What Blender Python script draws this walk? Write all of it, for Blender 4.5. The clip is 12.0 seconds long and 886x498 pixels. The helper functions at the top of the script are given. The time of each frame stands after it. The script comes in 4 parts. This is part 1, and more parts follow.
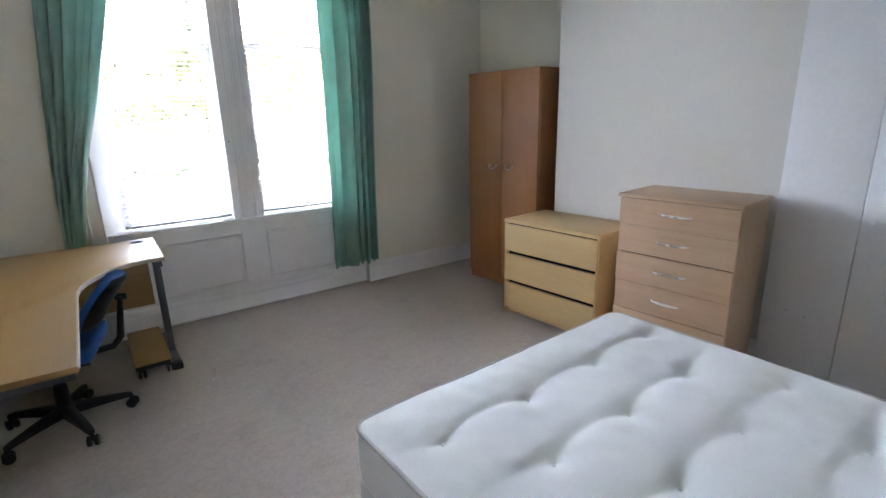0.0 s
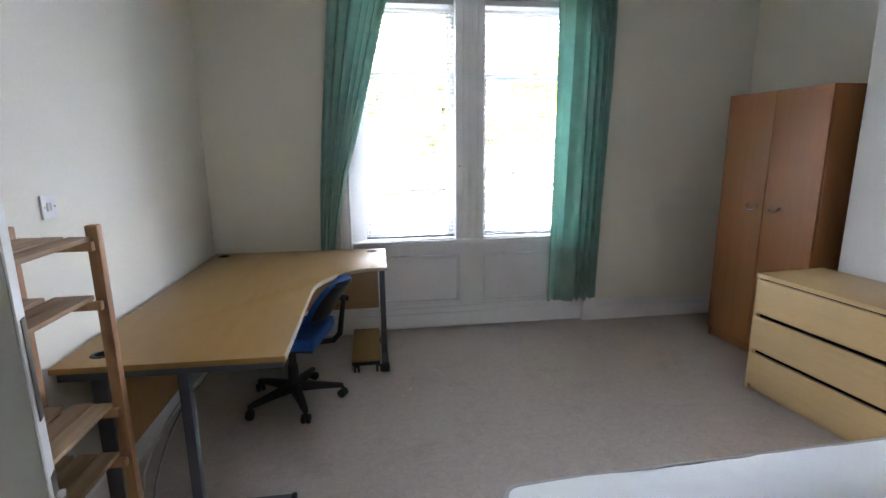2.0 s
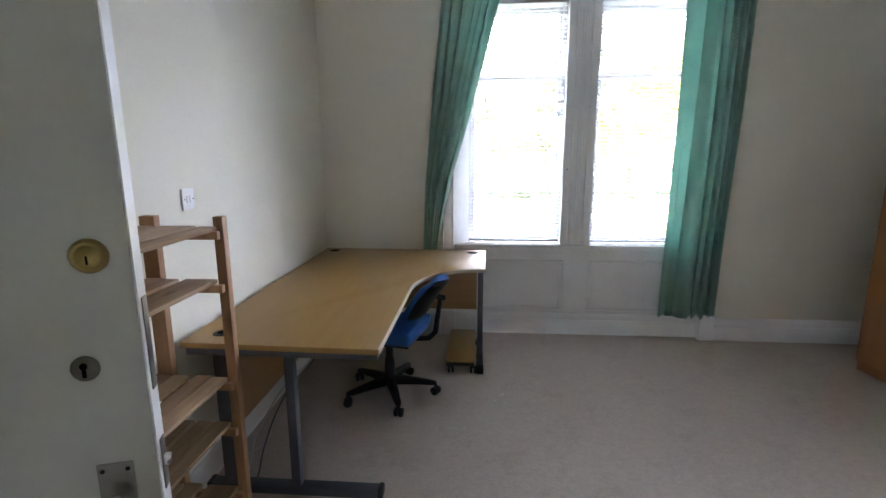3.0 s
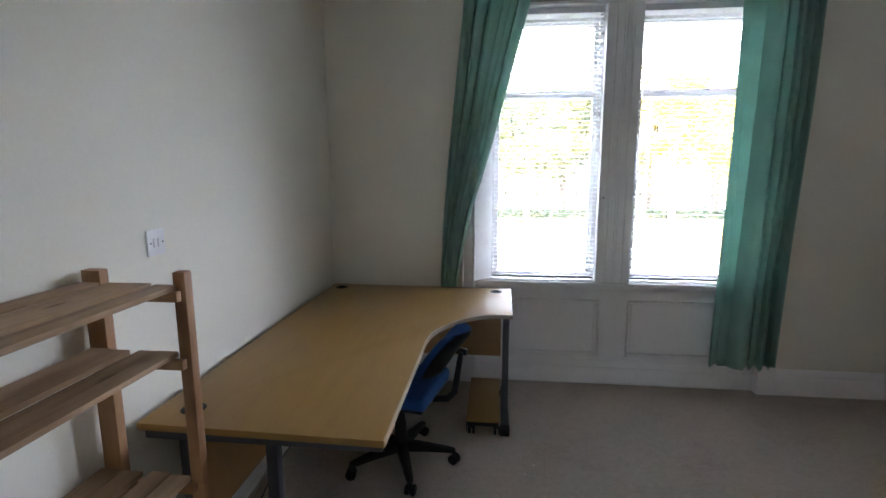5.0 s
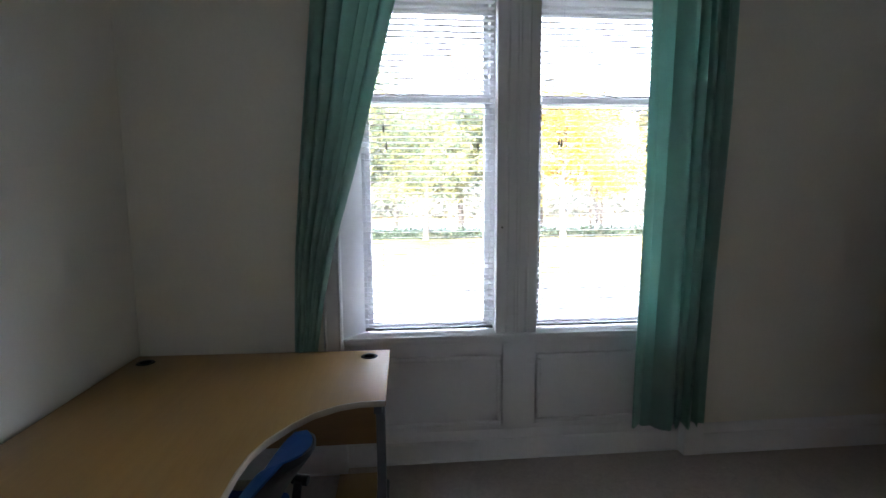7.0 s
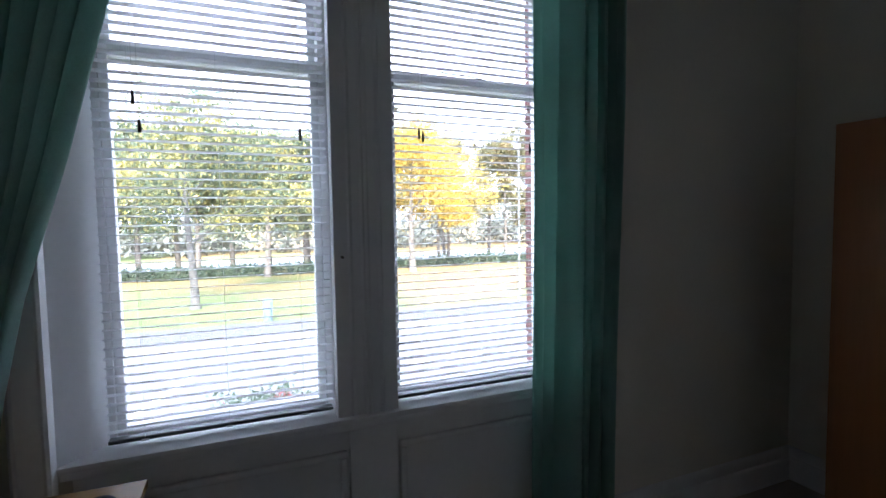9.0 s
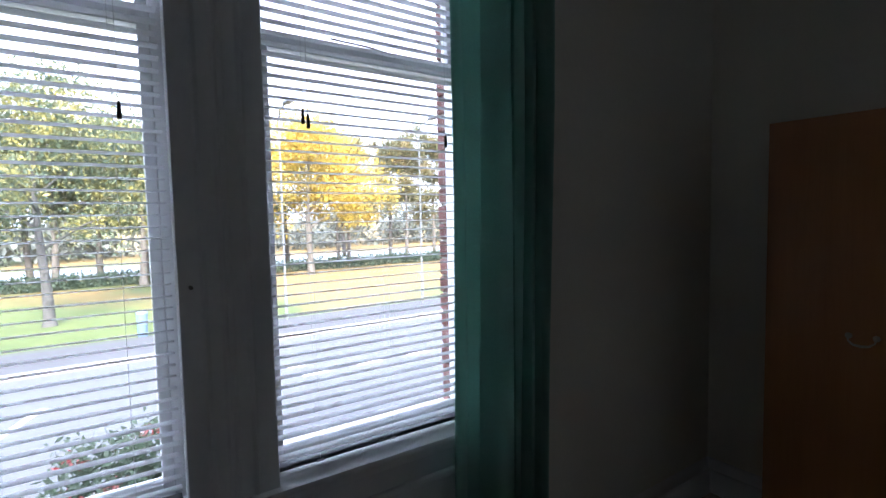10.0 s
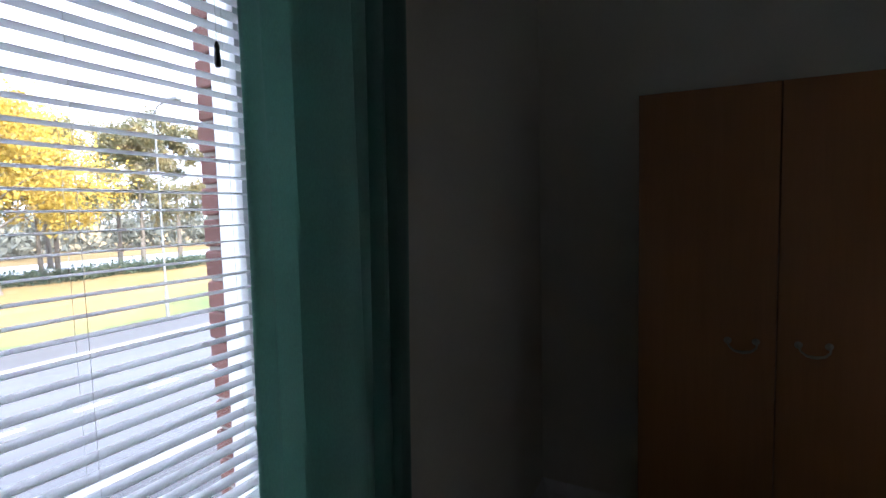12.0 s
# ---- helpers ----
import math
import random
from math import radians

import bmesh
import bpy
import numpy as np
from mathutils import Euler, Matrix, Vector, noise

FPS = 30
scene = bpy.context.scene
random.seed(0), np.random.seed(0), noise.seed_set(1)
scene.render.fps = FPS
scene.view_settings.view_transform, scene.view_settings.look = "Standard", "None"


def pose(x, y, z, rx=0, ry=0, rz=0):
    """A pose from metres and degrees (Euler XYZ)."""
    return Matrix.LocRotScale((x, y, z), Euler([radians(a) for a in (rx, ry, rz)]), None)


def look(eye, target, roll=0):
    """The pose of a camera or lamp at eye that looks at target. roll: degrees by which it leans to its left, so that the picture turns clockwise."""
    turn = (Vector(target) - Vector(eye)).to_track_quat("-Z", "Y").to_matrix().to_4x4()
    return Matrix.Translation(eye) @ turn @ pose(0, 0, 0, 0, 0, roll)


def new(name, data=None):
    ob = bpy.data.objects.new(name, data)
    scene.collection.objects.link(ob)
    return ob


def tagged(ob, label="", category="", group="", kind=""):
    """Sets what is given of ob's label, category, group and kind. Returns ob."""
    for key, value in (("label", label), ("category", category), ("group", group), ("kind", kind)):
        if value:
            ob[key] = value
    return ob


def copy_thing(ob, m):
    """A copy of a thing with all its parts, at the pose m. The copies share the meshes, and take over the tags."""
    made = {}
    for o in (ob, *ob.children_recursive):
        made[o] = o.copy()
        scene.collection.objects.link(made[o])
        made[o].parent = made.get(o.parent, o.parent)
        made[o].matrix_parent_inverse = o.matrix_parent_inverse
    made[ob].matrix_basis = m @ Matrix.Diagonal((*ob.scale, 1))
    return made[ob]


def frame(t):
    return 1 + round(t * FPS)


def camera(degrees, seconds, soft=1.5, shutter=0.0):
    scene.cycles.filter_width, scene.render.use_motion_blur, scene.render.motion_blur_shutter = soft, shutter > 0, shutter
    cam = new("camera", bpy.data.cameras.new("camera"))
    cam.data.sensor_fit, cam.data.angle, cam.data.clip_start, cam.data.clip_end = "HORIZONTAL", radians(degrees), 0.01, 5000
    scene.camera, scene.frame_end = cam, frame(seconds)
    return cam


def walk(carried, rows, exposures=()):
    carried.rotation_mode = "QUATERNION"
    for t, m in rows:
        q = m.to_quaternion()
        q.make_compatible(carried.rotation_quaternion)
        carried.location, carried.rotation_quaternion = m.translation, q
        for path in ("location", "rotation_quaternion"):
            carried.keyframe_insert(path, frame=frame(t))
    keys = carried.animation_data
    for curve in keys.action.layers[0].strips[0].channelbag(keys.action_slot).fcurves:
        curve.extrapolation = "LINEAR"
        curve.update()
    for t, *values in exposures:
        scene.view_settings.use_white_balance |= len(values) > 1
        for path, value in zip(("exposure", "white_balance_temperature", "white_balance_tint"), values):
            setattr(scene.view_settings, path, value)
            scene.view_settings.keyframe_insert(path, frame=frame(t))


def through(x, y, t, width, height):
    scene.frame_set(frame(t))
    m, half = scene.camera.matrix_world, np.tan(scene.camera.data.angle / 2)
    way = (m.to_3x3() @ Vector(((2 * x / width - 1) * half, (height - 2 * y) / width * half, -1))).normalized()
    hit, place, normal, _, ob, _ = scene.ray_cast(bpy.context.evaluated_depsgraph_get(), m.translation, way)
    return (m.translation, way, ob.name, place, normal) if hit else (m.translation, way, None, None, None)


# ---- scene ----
cam = camera(84.3, 12.0)
PATH = [
    (0, (1.018, -4.14, 1.539), (2.146, -2.575, 1.01), -1.4),
    (0.5, (1.086, -4.098, 1.536), (1.997, -2.383, 1.056), -1.2),
    (1, (1.144, -4.054, 1.531), (1.848, -2.234, 1.091), -0.9),
    (1.5, (1.193, -4.026, 1.53), (1.704, -2.139, 1.107), -0.7),
    (2, (1.248, -4.032, 1.533), (1.523, -2.093, 1.125), -0.6),
    (2.5, (1.287, -4.027, 1.529), (1.302, -2.068, 1.129), -0.4),
    (3, (1.291, -4.005, 1.529), (1.136, -2.051, 1.133), -0.2),
    (5, (1.224, -3.564, 1.582), (1.006, -1.603, 1.258), -0.1),
    (5.5, (1.247, -3.378, 1.575), (1.093, -1.407, 1.277), -0.2),
    (6, (1.287, -3.155, 1.577), (1.255, -1.175, 1.296), -0.1),
    (6.5, (1.351, -2.938, 1.607), (1.402, -0.957, 1.338), -0.2),
    (8.5, (1.5, -2.029, 1.505), (2.16, -0.145, 1.373), -0.8),
    (9, (1.61, -1.836, 1.509), (2.379, 0.007, 1.392), -0.9),
    (9.5, (1.691, -1.628, 1.532), (2.627, 0.134, 1.396), -0.9),
    (10, (1.796, -1.435, 1.545), (2.917, 0.216, 1.419), -1.2),
    (10.5, (1.903, -1.246, 1.533), (3.209, 0.264, 1.407), -1.2),
    (11, (2.013, -1.069, 1.516), (3.495, 0.271, 1.419), -1.4),
    (11.5, (2.115, -0.9, 1.524), (3.733, 0.269, 1.404), -1.5),
    (12, (2.197, -0.764, 1.523), (3.949, 0.189, 1.373), -1.5),
]
EXPOSURES = [(0.0, 5.54, 6500, 10), (0.5, 5.42, 6500, 10), (1.5, 5.32, 6500, 10), (3.0, 5.26, 6500, 10), (5.0, 4.75, 6500, 10), (5.5, 4.61, 6500, 10), (6.0, 4.50, 6480, 10), (6.5, 4.26, 6400, 10),
             (8.5, 3.24, 6060, 10), (9.0, 2.94, 6000, 10), (9.5, 2.62, 5950, 10), (10.5, 2.50, 6100, 10), (11.5, 2.34, 6150, 10), (12.0, 2.40, 6150, 10)]
walk(cam, [(t, look(*p)) for t, *p in PATH], EXPOSURES)

# ---- world and sun: pale overcast autumn sky, the sun soft and behind the house ----
SKY, SUN = 0.15, 3.8
world = bpy.data.worlds.new("overcast_sky")
scene.world = world
world.use_nodes = True
wn = world.node_tree.nodes
sky = wn.new("ShaderNodeTexSky")
sky.sky_type = "NISHITA"
sky.sun_disc = False
sky.sun_elevation, sky.sun_rotation = radians(38), radians(200)
sky.air_density, sky.dust_density, sky.ozone_density = 1.0, 6.0, 0.6
veil = wn.new("ShaderNodeMix")
veil.data_type = "RGBA"
veil.inputs["Factor"].default_value = 0.85
veil.inputs[7].default_value = (7.15, 7.8, 9.7, 1)
world.node_tree.links.new(sky.outputs[0], veil.inputs[6])
world.node_tree.links.new(veil.outputs[2], wn["Background"].inputs[0])
wn["Background"].inputs[1].default_value = SKY
sun = bpy.data.lights.new("sun", "SUN")
sun.energy, sun.angle, sun.color = SUN, radians(18), (1.0, 0.95, 0.88)
new("sun", sun).matrix_world = look((-1.5, -4.4, 3.6), (0, 0, 0))
for x in (1.57, 2.575):
    lamp = bpy.data.lights.new("window_daylight", "AREA")
    lamp.shape, lamp.size, lamp.size_y = "RECTANGLE", 0.74, 1.9
    lamp.cycles.is_portal = True
    new("window_daylight", lamp).matrix_world = look((x, 0.22, 1.70), (x, -3, 1.70))


# ---- materials ----
def nodes_of(name):
    m = bpy.data.materials.new(name)
    m.use_nodes = True
    n, l = m.node_tree.nodes, m.node_tree.links
    return m, n, l, n["Principled BSDF"]


def coords(n, l, stretch=(1, 1, 1)):
    c, mp = n.new("ShaderNodeTexCoord"), n.new("ShaderNodeMapping")
    mp.inputs["Scale"].default_value = stretch
    l.new(c.outputs["Object"], mp.inputs["Vector"])
    return mp.outputs["Vector"]


def noise_tex(n, l, vec, scale, detail=4, rough=0.55):
    t = n.new("ShaderNodeTexNoise")
    t.inputs["Scale"].default_value, t.inputs["Detail"].default_value, t.inputs["Roughness"].default_value = scale, detail, rough
    l.new(vec, t.inputs["Vector"])
    return t.outputs["Fac"]


def ramp(n, l, fac, stops):
    r = n.new("ShaderNodeValToRGB")
    while len(r.color_ramp.elements) < len(stops):
        r.color_ramp.elements.new(0.5)
    for e, (p, c) in zip(r.color_ramp.elements, stops):
        e.position, e.color = p, (*c, 1) if len(c) == 3 else c
    l.new(fac, r.inputs["Fac"])
    return r.outputs["Color"]


def mix(n, l, fac, a, b, mode="MIX"):
    x = n.new("ShaderNodeMix")
    x.data_type, x.blend_type = "RGBA", mode
    for sock, v in ((x.inputs["Factor"], fac), (x.inputs[6], a), (x.inputs[7], b)):
        if isinstance(v, (int, float)):
            sock.default_value = v
        elif isinstance(v, tuple):
            sock.default_value = (*v, 1)
        else:
            l.new(v, sock)
    return x.outputs[2]


def bump(n, l, bsdf, height, strength, dist):
    b = n.new("ShaderNodeBump")
    b.inputs["Strength"].default_value, b.inputs["Distance"].default_value = strength, dist
    l.new(height, b.inputs["Height"])
    l.new(b.outputs["Normal"], bsdf.inputs["Normal"])


def shade(c, k):
    return tuple(min(1, v * k) for v in c)


def surface(name, c, rough=0.5, vary=0.08, big=2.0, fine=60.0, relief=0.15, dist=0.002, metal=0.0, stretch=(1, 1, 1), spec=0.5, per_object=0.0):
    """A plain surface with broad unevenness, fine grain, a little relief and uneven gloss."""
    m, n, l, b = nodes_of(name)
    v = coords(n, l, stretch)
    f1, f2 = noise_tex(n, l, v, big, 3), noise_tex(n, l, v, fine, 5)
    a = ramp(n, l, f1, [(0.3, shade(c, 1 - vary)), (0.7, shade(c, 1 + vary * 0.6))])
    col = mix(n, l, 0.35, a, ramp(n, l, f2, [(0.3, shade(c, 1 - vary * 1.4)), (0.7, shade(c, 1 + vary))]))
    if per_object:
        o = n.new("ShaderNodeObjectInfo")
        col = mix(n, l, per_object, col, ramp(n, l, o.outputs["Random"], [(0.0, shade(c, 0.45)), (1.0, shade(c, 1.4))]))
    l.new(col, b.inputs["Base Color"])
    r = n.new("ShaderNodeMapRange")
    r.inputs["To Min"].default_value, r.inputs["To Max"].default_value = max(0.02, rough - 0.08), min(1, rough + 0.08)
    l.new(f1, r.inputs["Value"])
    l.new(r.outputs[0], b.inputs["Roughness"])
    b.inputs["Metallic"].default_value = metal
    b.inputs["Specular IOR Level"].default_value = spec
    if relief:
        bump(n, l, b, f2, relief, dist)
    return m


def wood(name, dark, mid, light, along="z", rough=0.4, size=1.0, contrast=1.0, per_object=0.15, knots=0.0):
    """Long-grained wood or wood foil: streaks that run along one axis, with pores and a broad drift."""
    m, n, l, b = nodes_of(name)
    k = {"x": (0.06, 1, 1), "y": (1, 0.06, 1), "z": (1, 1, 0.06)}[along]
    v = coords(n, l, k)
    o = n.new("ShaderNodeObjectInfo")
    add = n.new("ShaderNodeVectorMath")
    add.operation = "MULTIPLY_ADD"
    add.inputs[1].default_value = (1, 1, 1)
    sc = n.new("ShaderNodeVectorMath")
    sc.operation = "SCALE"
    sc.inputs[0].default_value = (3.7, 5.1, 0.4)
    l.new(o.outputs["Random"], sc.inputs["Scale"])
    l.new(v, add.inputs[0])
    l.new(sc.outputs[0], add.inputs[2])
    v = add.outputs[0]
    streak, pores, drift = noise_tex(n, l, v, 26 / size, 6, 0.65), noise_tex(n, l, v, 180 / size, 3), noise_tex(n, l, v, 4 / size, 2)
    a = ramp(n, l, streak, [(0.5 - 0.2 / contrast, dark), (0.5, mid), (0.5 + 0.2 / contrast, light)])
    a = mix(n, l, 0.25, a, ramp(n, l, pores, [(0.35, shade(dark, 0.8)), (0.6, mid)]))
    a = mix(n, l, 0.3, a, ramp(n, l, drift, [(0.3, mid), (0.7, light)]))
    if per_object:
        a = mix(n, l, per_object, a, ramp(n, l, o.outputs["Random"], [(0, dark), (1, light)]))
    if knots:
        cell = n.new("ShaderNodeTexVoronoi")
        cell.inputs["Scale"].default_value = knots
        wobble = n.new("ShaderNodeVectorMath")
        wobble.operation = "MULTIPLY"
        wobble.inputs[1].default_value = {"x": (9, 1, 1), "y": (1, 9, 1), "z": (1, 1, 9)}[along]
        l.new(v, wobble.inputs[0])
        l.new(wobble.outputs[0], cell.inputs["Vector"])
        a = mix(n, l, ramp(n, l, cell.outputs["Distance"], [(0.05, (0.85, 0.85, 0.85)), (0.10, (0.45, 0.45, 0.45)), (0.16, (0, 0, 0))]), a, shade(dark, 0.42))
    l.new(a, b.inputs["Base Color"])
    b.inputs["Roughness"].default_value = rough
    bump(n, l, b, pores, 0.08, 0.0008)
    return m


WALL = surface("cream_wall_paint", (0.875, 0.85, 0.75), 0.75, 0.035, 0.9, 70, 0.25, 0.0015, spec=0.3)
# wall paint darkened to hold the light fall-off towards the view's edge
BREAST_DIMMED = surface("dimmed_wall_paint", (0.75, 0.735, 0.69), 0.75, 0.035, 1.1, 70, 0.25, 0.0015, spec=0.3)
CEIL = surface("white_ceiling_paint", (0.89, 0.89, 0.88), 0.8, 0.03, 1.0, 60, 0.2, 0.0015, spec=0.3)
GLOSS = surface("white_gloss_paint", (0.90, 0.90, 0.895), 0.32, 0.04, 3.0, 35, 0.12, 0.0015)
CUPPAINT = surface("cool_white_cupboard_paint", (0.80, 0.81, 0.825), 0.4, 0.05, 2.0, 40, 0.12, 0.0015)
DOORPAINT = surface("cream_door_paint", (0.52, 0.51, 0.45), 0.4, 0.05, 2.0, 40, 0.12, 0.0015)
BEECH = wood("beech_desk_foil", (0.30, 0.165, 0.046), (0.355, 0.205, 0.064), (0.40, 0.238, 0.080), "y", 0.42, 1.3, 0.8)
# pale tone carries the highlight on the desk's front edge
EDGE_GLINT = surface("desk_edge_glint", (0.52, 0.43, 0.31), 0.3, 0.05, 8, 60, 0.05)
PANEL = wood("desk_panel_foil", (0.30, 0.16, 0.06), (0.38, 0.22, 0.09), (0.44, 0.26, 0.12), "x", 0.42)
BIRCH = wood("birch_chest_foil", (0.58, 0.38, 0.17), (0.66, 0.45, 0.215), (0.71, 0.505, 0.26), "y", 0.38, 1.2, 0.8, 0.1)
OAK = wood("pinkish_oak_chest_foil", (0.45, 0.285, 0.175), (0.53, 0.35, 0.222), (0.58, 0.40, 0.265), "y", 0.42, 1.0, 0.9, 0.1)
CHERRY = wood("cherry_wardrobe_foil", (0.30, 0.115, 0.037), (0.37, 0.153, 0.052), (0.415, 0.182, 0.068), "z", 0.4, 1.6, 0.7, 0.06)
PINE = wood("knotty_pine", (0.21, 0.115, 0.057), (0.36, 0.22, 0.12), (0.50, 0.345, 0.21), "y", 0.65, 1.2, 2.2, 0.35, 6.0)
PINEPOST = wood("pine_post", (0.28, 0.13, 0.053), (0.40, 0.21, 0.096), (0.49, 0.285, 0.145), "z", 0.55, 1.4, 1.5, 0.2, 4.0)
GREYMETAL = surface("grey_powder_coat", (0.082, 0.087, 0.105), 0.42, 0.06, 6, 140, 0.12, 0.0006)
BLACK = surface("black_plastic", (0.012, 0.012, 0.013), 0.5, 0.15, 9, 160, 0.15, 0.0006, spec=0.3)
# near-black, stands in for the shade between drawers
GAP_SHADE = surface("black_gap_shade", (0.006, 0.006, 0.006), 0.9, 0.1, spec=0.05)
BLUE = surface("royal_blue_fabric", (0.022, 0.085, 0.26), 0.9, 0.18, 12, 420, 0.6, 0.0015, spec=0.2)
CHROME = surface("satin_chrome", (0.86, 0.86, 0.86), 0.27, 0.04, 9, 80, 0.03, metal=1.0)
BRASS = surface("aged_brass", (0.33, 0.25, 0.105), 0.38, 0.2, 30, 120, 0.1, metal=1.0)
IRON = surface("tarnished_and_shaded_steel", (0.21, 0.195, 0.175), 0.42, 0.15, 30, 120, 0.1, metal=1.0)
PLASTIC = surface("white_plastic", (0.80, 0.80, 0.80), 0.3, 0.02, 9, 60, 0.03)
TICKING = surface("white_mattress_ticking", (0.89, 0.915, 0.92), 0.75, 0.035, 5, 260, 0.35, 0.0015, spec=0.3)
PIPING = surface("grey_white_piping", (0.55, 0.55, 0.54), 0.7, 0.08, 20, 300, 0.3)
DIVAN = surface("pale_divan_cloth", (0.62, 0.63, 0.62), 0.85, 0.06, 4, 260, 0.35, spec=0.2)
CORD = surface("white_cord", (0.7, 0.7, 0.68), 0.7, 0.05)
TASSEL = surface("dark_cord_tassel", (0.03, 0.03, 0.03), 0.4, 0.1)
PEWTER = surface("dull_pewter", (0.46, 0.43, 0.37), 0.38, 0.1, 20, 100, 0.05, metal=1.0)
HOLE = surface("dark_keyhole", (0.006, 0.006, 0.006), 0.9, 0.1, spec=0.05)


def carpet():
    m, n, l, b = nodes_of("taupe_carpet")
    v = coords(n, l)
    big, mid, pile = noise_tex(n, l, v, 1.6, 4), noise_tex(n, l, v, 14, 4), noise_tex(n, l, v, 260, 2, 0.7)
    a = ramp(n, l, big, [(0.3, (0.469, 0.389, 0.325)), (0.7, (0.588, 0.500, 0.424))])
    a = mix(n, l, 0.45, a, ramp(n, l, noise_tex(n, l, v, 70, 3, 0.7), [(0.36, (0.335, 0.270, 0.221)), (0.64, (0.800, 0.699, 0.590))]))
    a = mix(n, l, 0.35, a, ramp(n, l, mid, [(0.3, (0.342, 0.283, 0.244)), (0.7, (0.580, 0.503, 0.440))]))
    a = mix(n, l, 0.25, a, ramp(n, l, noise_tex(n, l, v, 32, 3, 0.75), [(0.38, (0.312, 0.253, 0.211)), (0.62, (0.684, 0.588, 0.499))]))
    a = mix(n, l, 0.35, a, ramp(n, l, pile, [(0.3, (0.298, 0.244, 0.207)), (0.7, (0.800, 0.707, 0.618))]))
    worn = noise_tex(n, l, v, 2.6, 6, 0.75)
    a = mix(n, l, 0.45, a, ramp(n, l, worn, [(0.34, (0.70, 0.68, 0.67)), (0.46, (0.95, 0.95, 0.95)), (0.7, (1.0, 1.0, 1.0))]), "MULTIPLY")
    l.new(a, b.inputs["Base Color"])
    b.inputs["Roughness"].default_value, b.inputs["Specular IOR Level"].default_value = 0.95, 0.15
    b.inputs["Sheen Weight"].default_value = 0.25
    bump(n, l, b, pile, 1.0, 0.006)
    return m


def cloth(name, c, through):
    m, n, l, b = nodes_of(name)
    v = coords(n, l)
    f1, f2 = noise_tex(n, l, v, 5, 3), noise_tex(n, l, coords(n, l, (1, 1, 0.35)), 380, 2)
    a = mix(n, l, 0.3, ramp(n, l, f1, [(0.3, shade(c, 0.88)), (0.7, shade(c, 1.08))]), ramp(n, l, f2, [(0.3, shade(c, 0.75)), (0.7, shade(c, 1.2))]))
    l.new(a, b.inputs["Base Color"])
    b.inputs["Roughness"].default_value, b.inputs["Specular IOR Level"].default_value = 0.36, 0.6
    b.inputs["Sheen Weight"].default_value = 0.4
    bump(n, l, b, f2, 0.25, 0.001)
    t, s = n.new("ShaderNodeBsdfTranslucent"), n.new("ShaderNodeMixShader")
    l.new(a, t.inputs["Color"])
    s.inputs[0].default_value = through
    l.new(b.outputs[0], s.inputs[1])
    l.new(t.outputs[0], s.inputs[2])
    l.new(s.outputs[0], n["Material Output"].inputs["Surface"])
    return m


def glass():
    m, n, l, b = nodes_of("window_glass")
    b.inputs["Base Color"].default_value = (0.97, 0.98, 0.99, 1)
    b.inputs["Transmission Weight"].default_value, b.inputs["Roughness"].default_value, b.inputs["IOR"].default_value = 1.0, 0.0, 1.45
    return m


def foliage(name, colours, through=0.35):
    m, n, l, b = nodes_of(name)
    g = n.new("ShaderNodeNewGeometry")
    a = ramp(n, l, g.outputs["Random Per Island"], [(i / (len(colours) - 1), c) for i, c in enumerate(colours)])
    a = mix(n, l, 0.5, a, ramp(n, l, noise_tex(n, l, coords(n, l), 0.7, 3), [(0.40, colours[0]), (0.52, colours[1]), (0.64, colours[-1])]))
    l.new(a, b.inputs["Base Color"])
    b.inputs["Roughness"].default_value, b.inputs["Specular IOR Level"].default_value = 0.6, 0.3
    t, s = n.new("ShaderNodeBsdfTranslucent"), n.new("ShaderNodeMixShader")
    l.new(a, t.inputs["Color"])
    s.inputs[0].default_value = through
    l.new(b.outputs[0], s.inputs[1])
    l.new(t.outputs[0], s.inputs[2])
    l.new(s.outputs[0], n["Material Output"].inputs["Surface"])
    return m


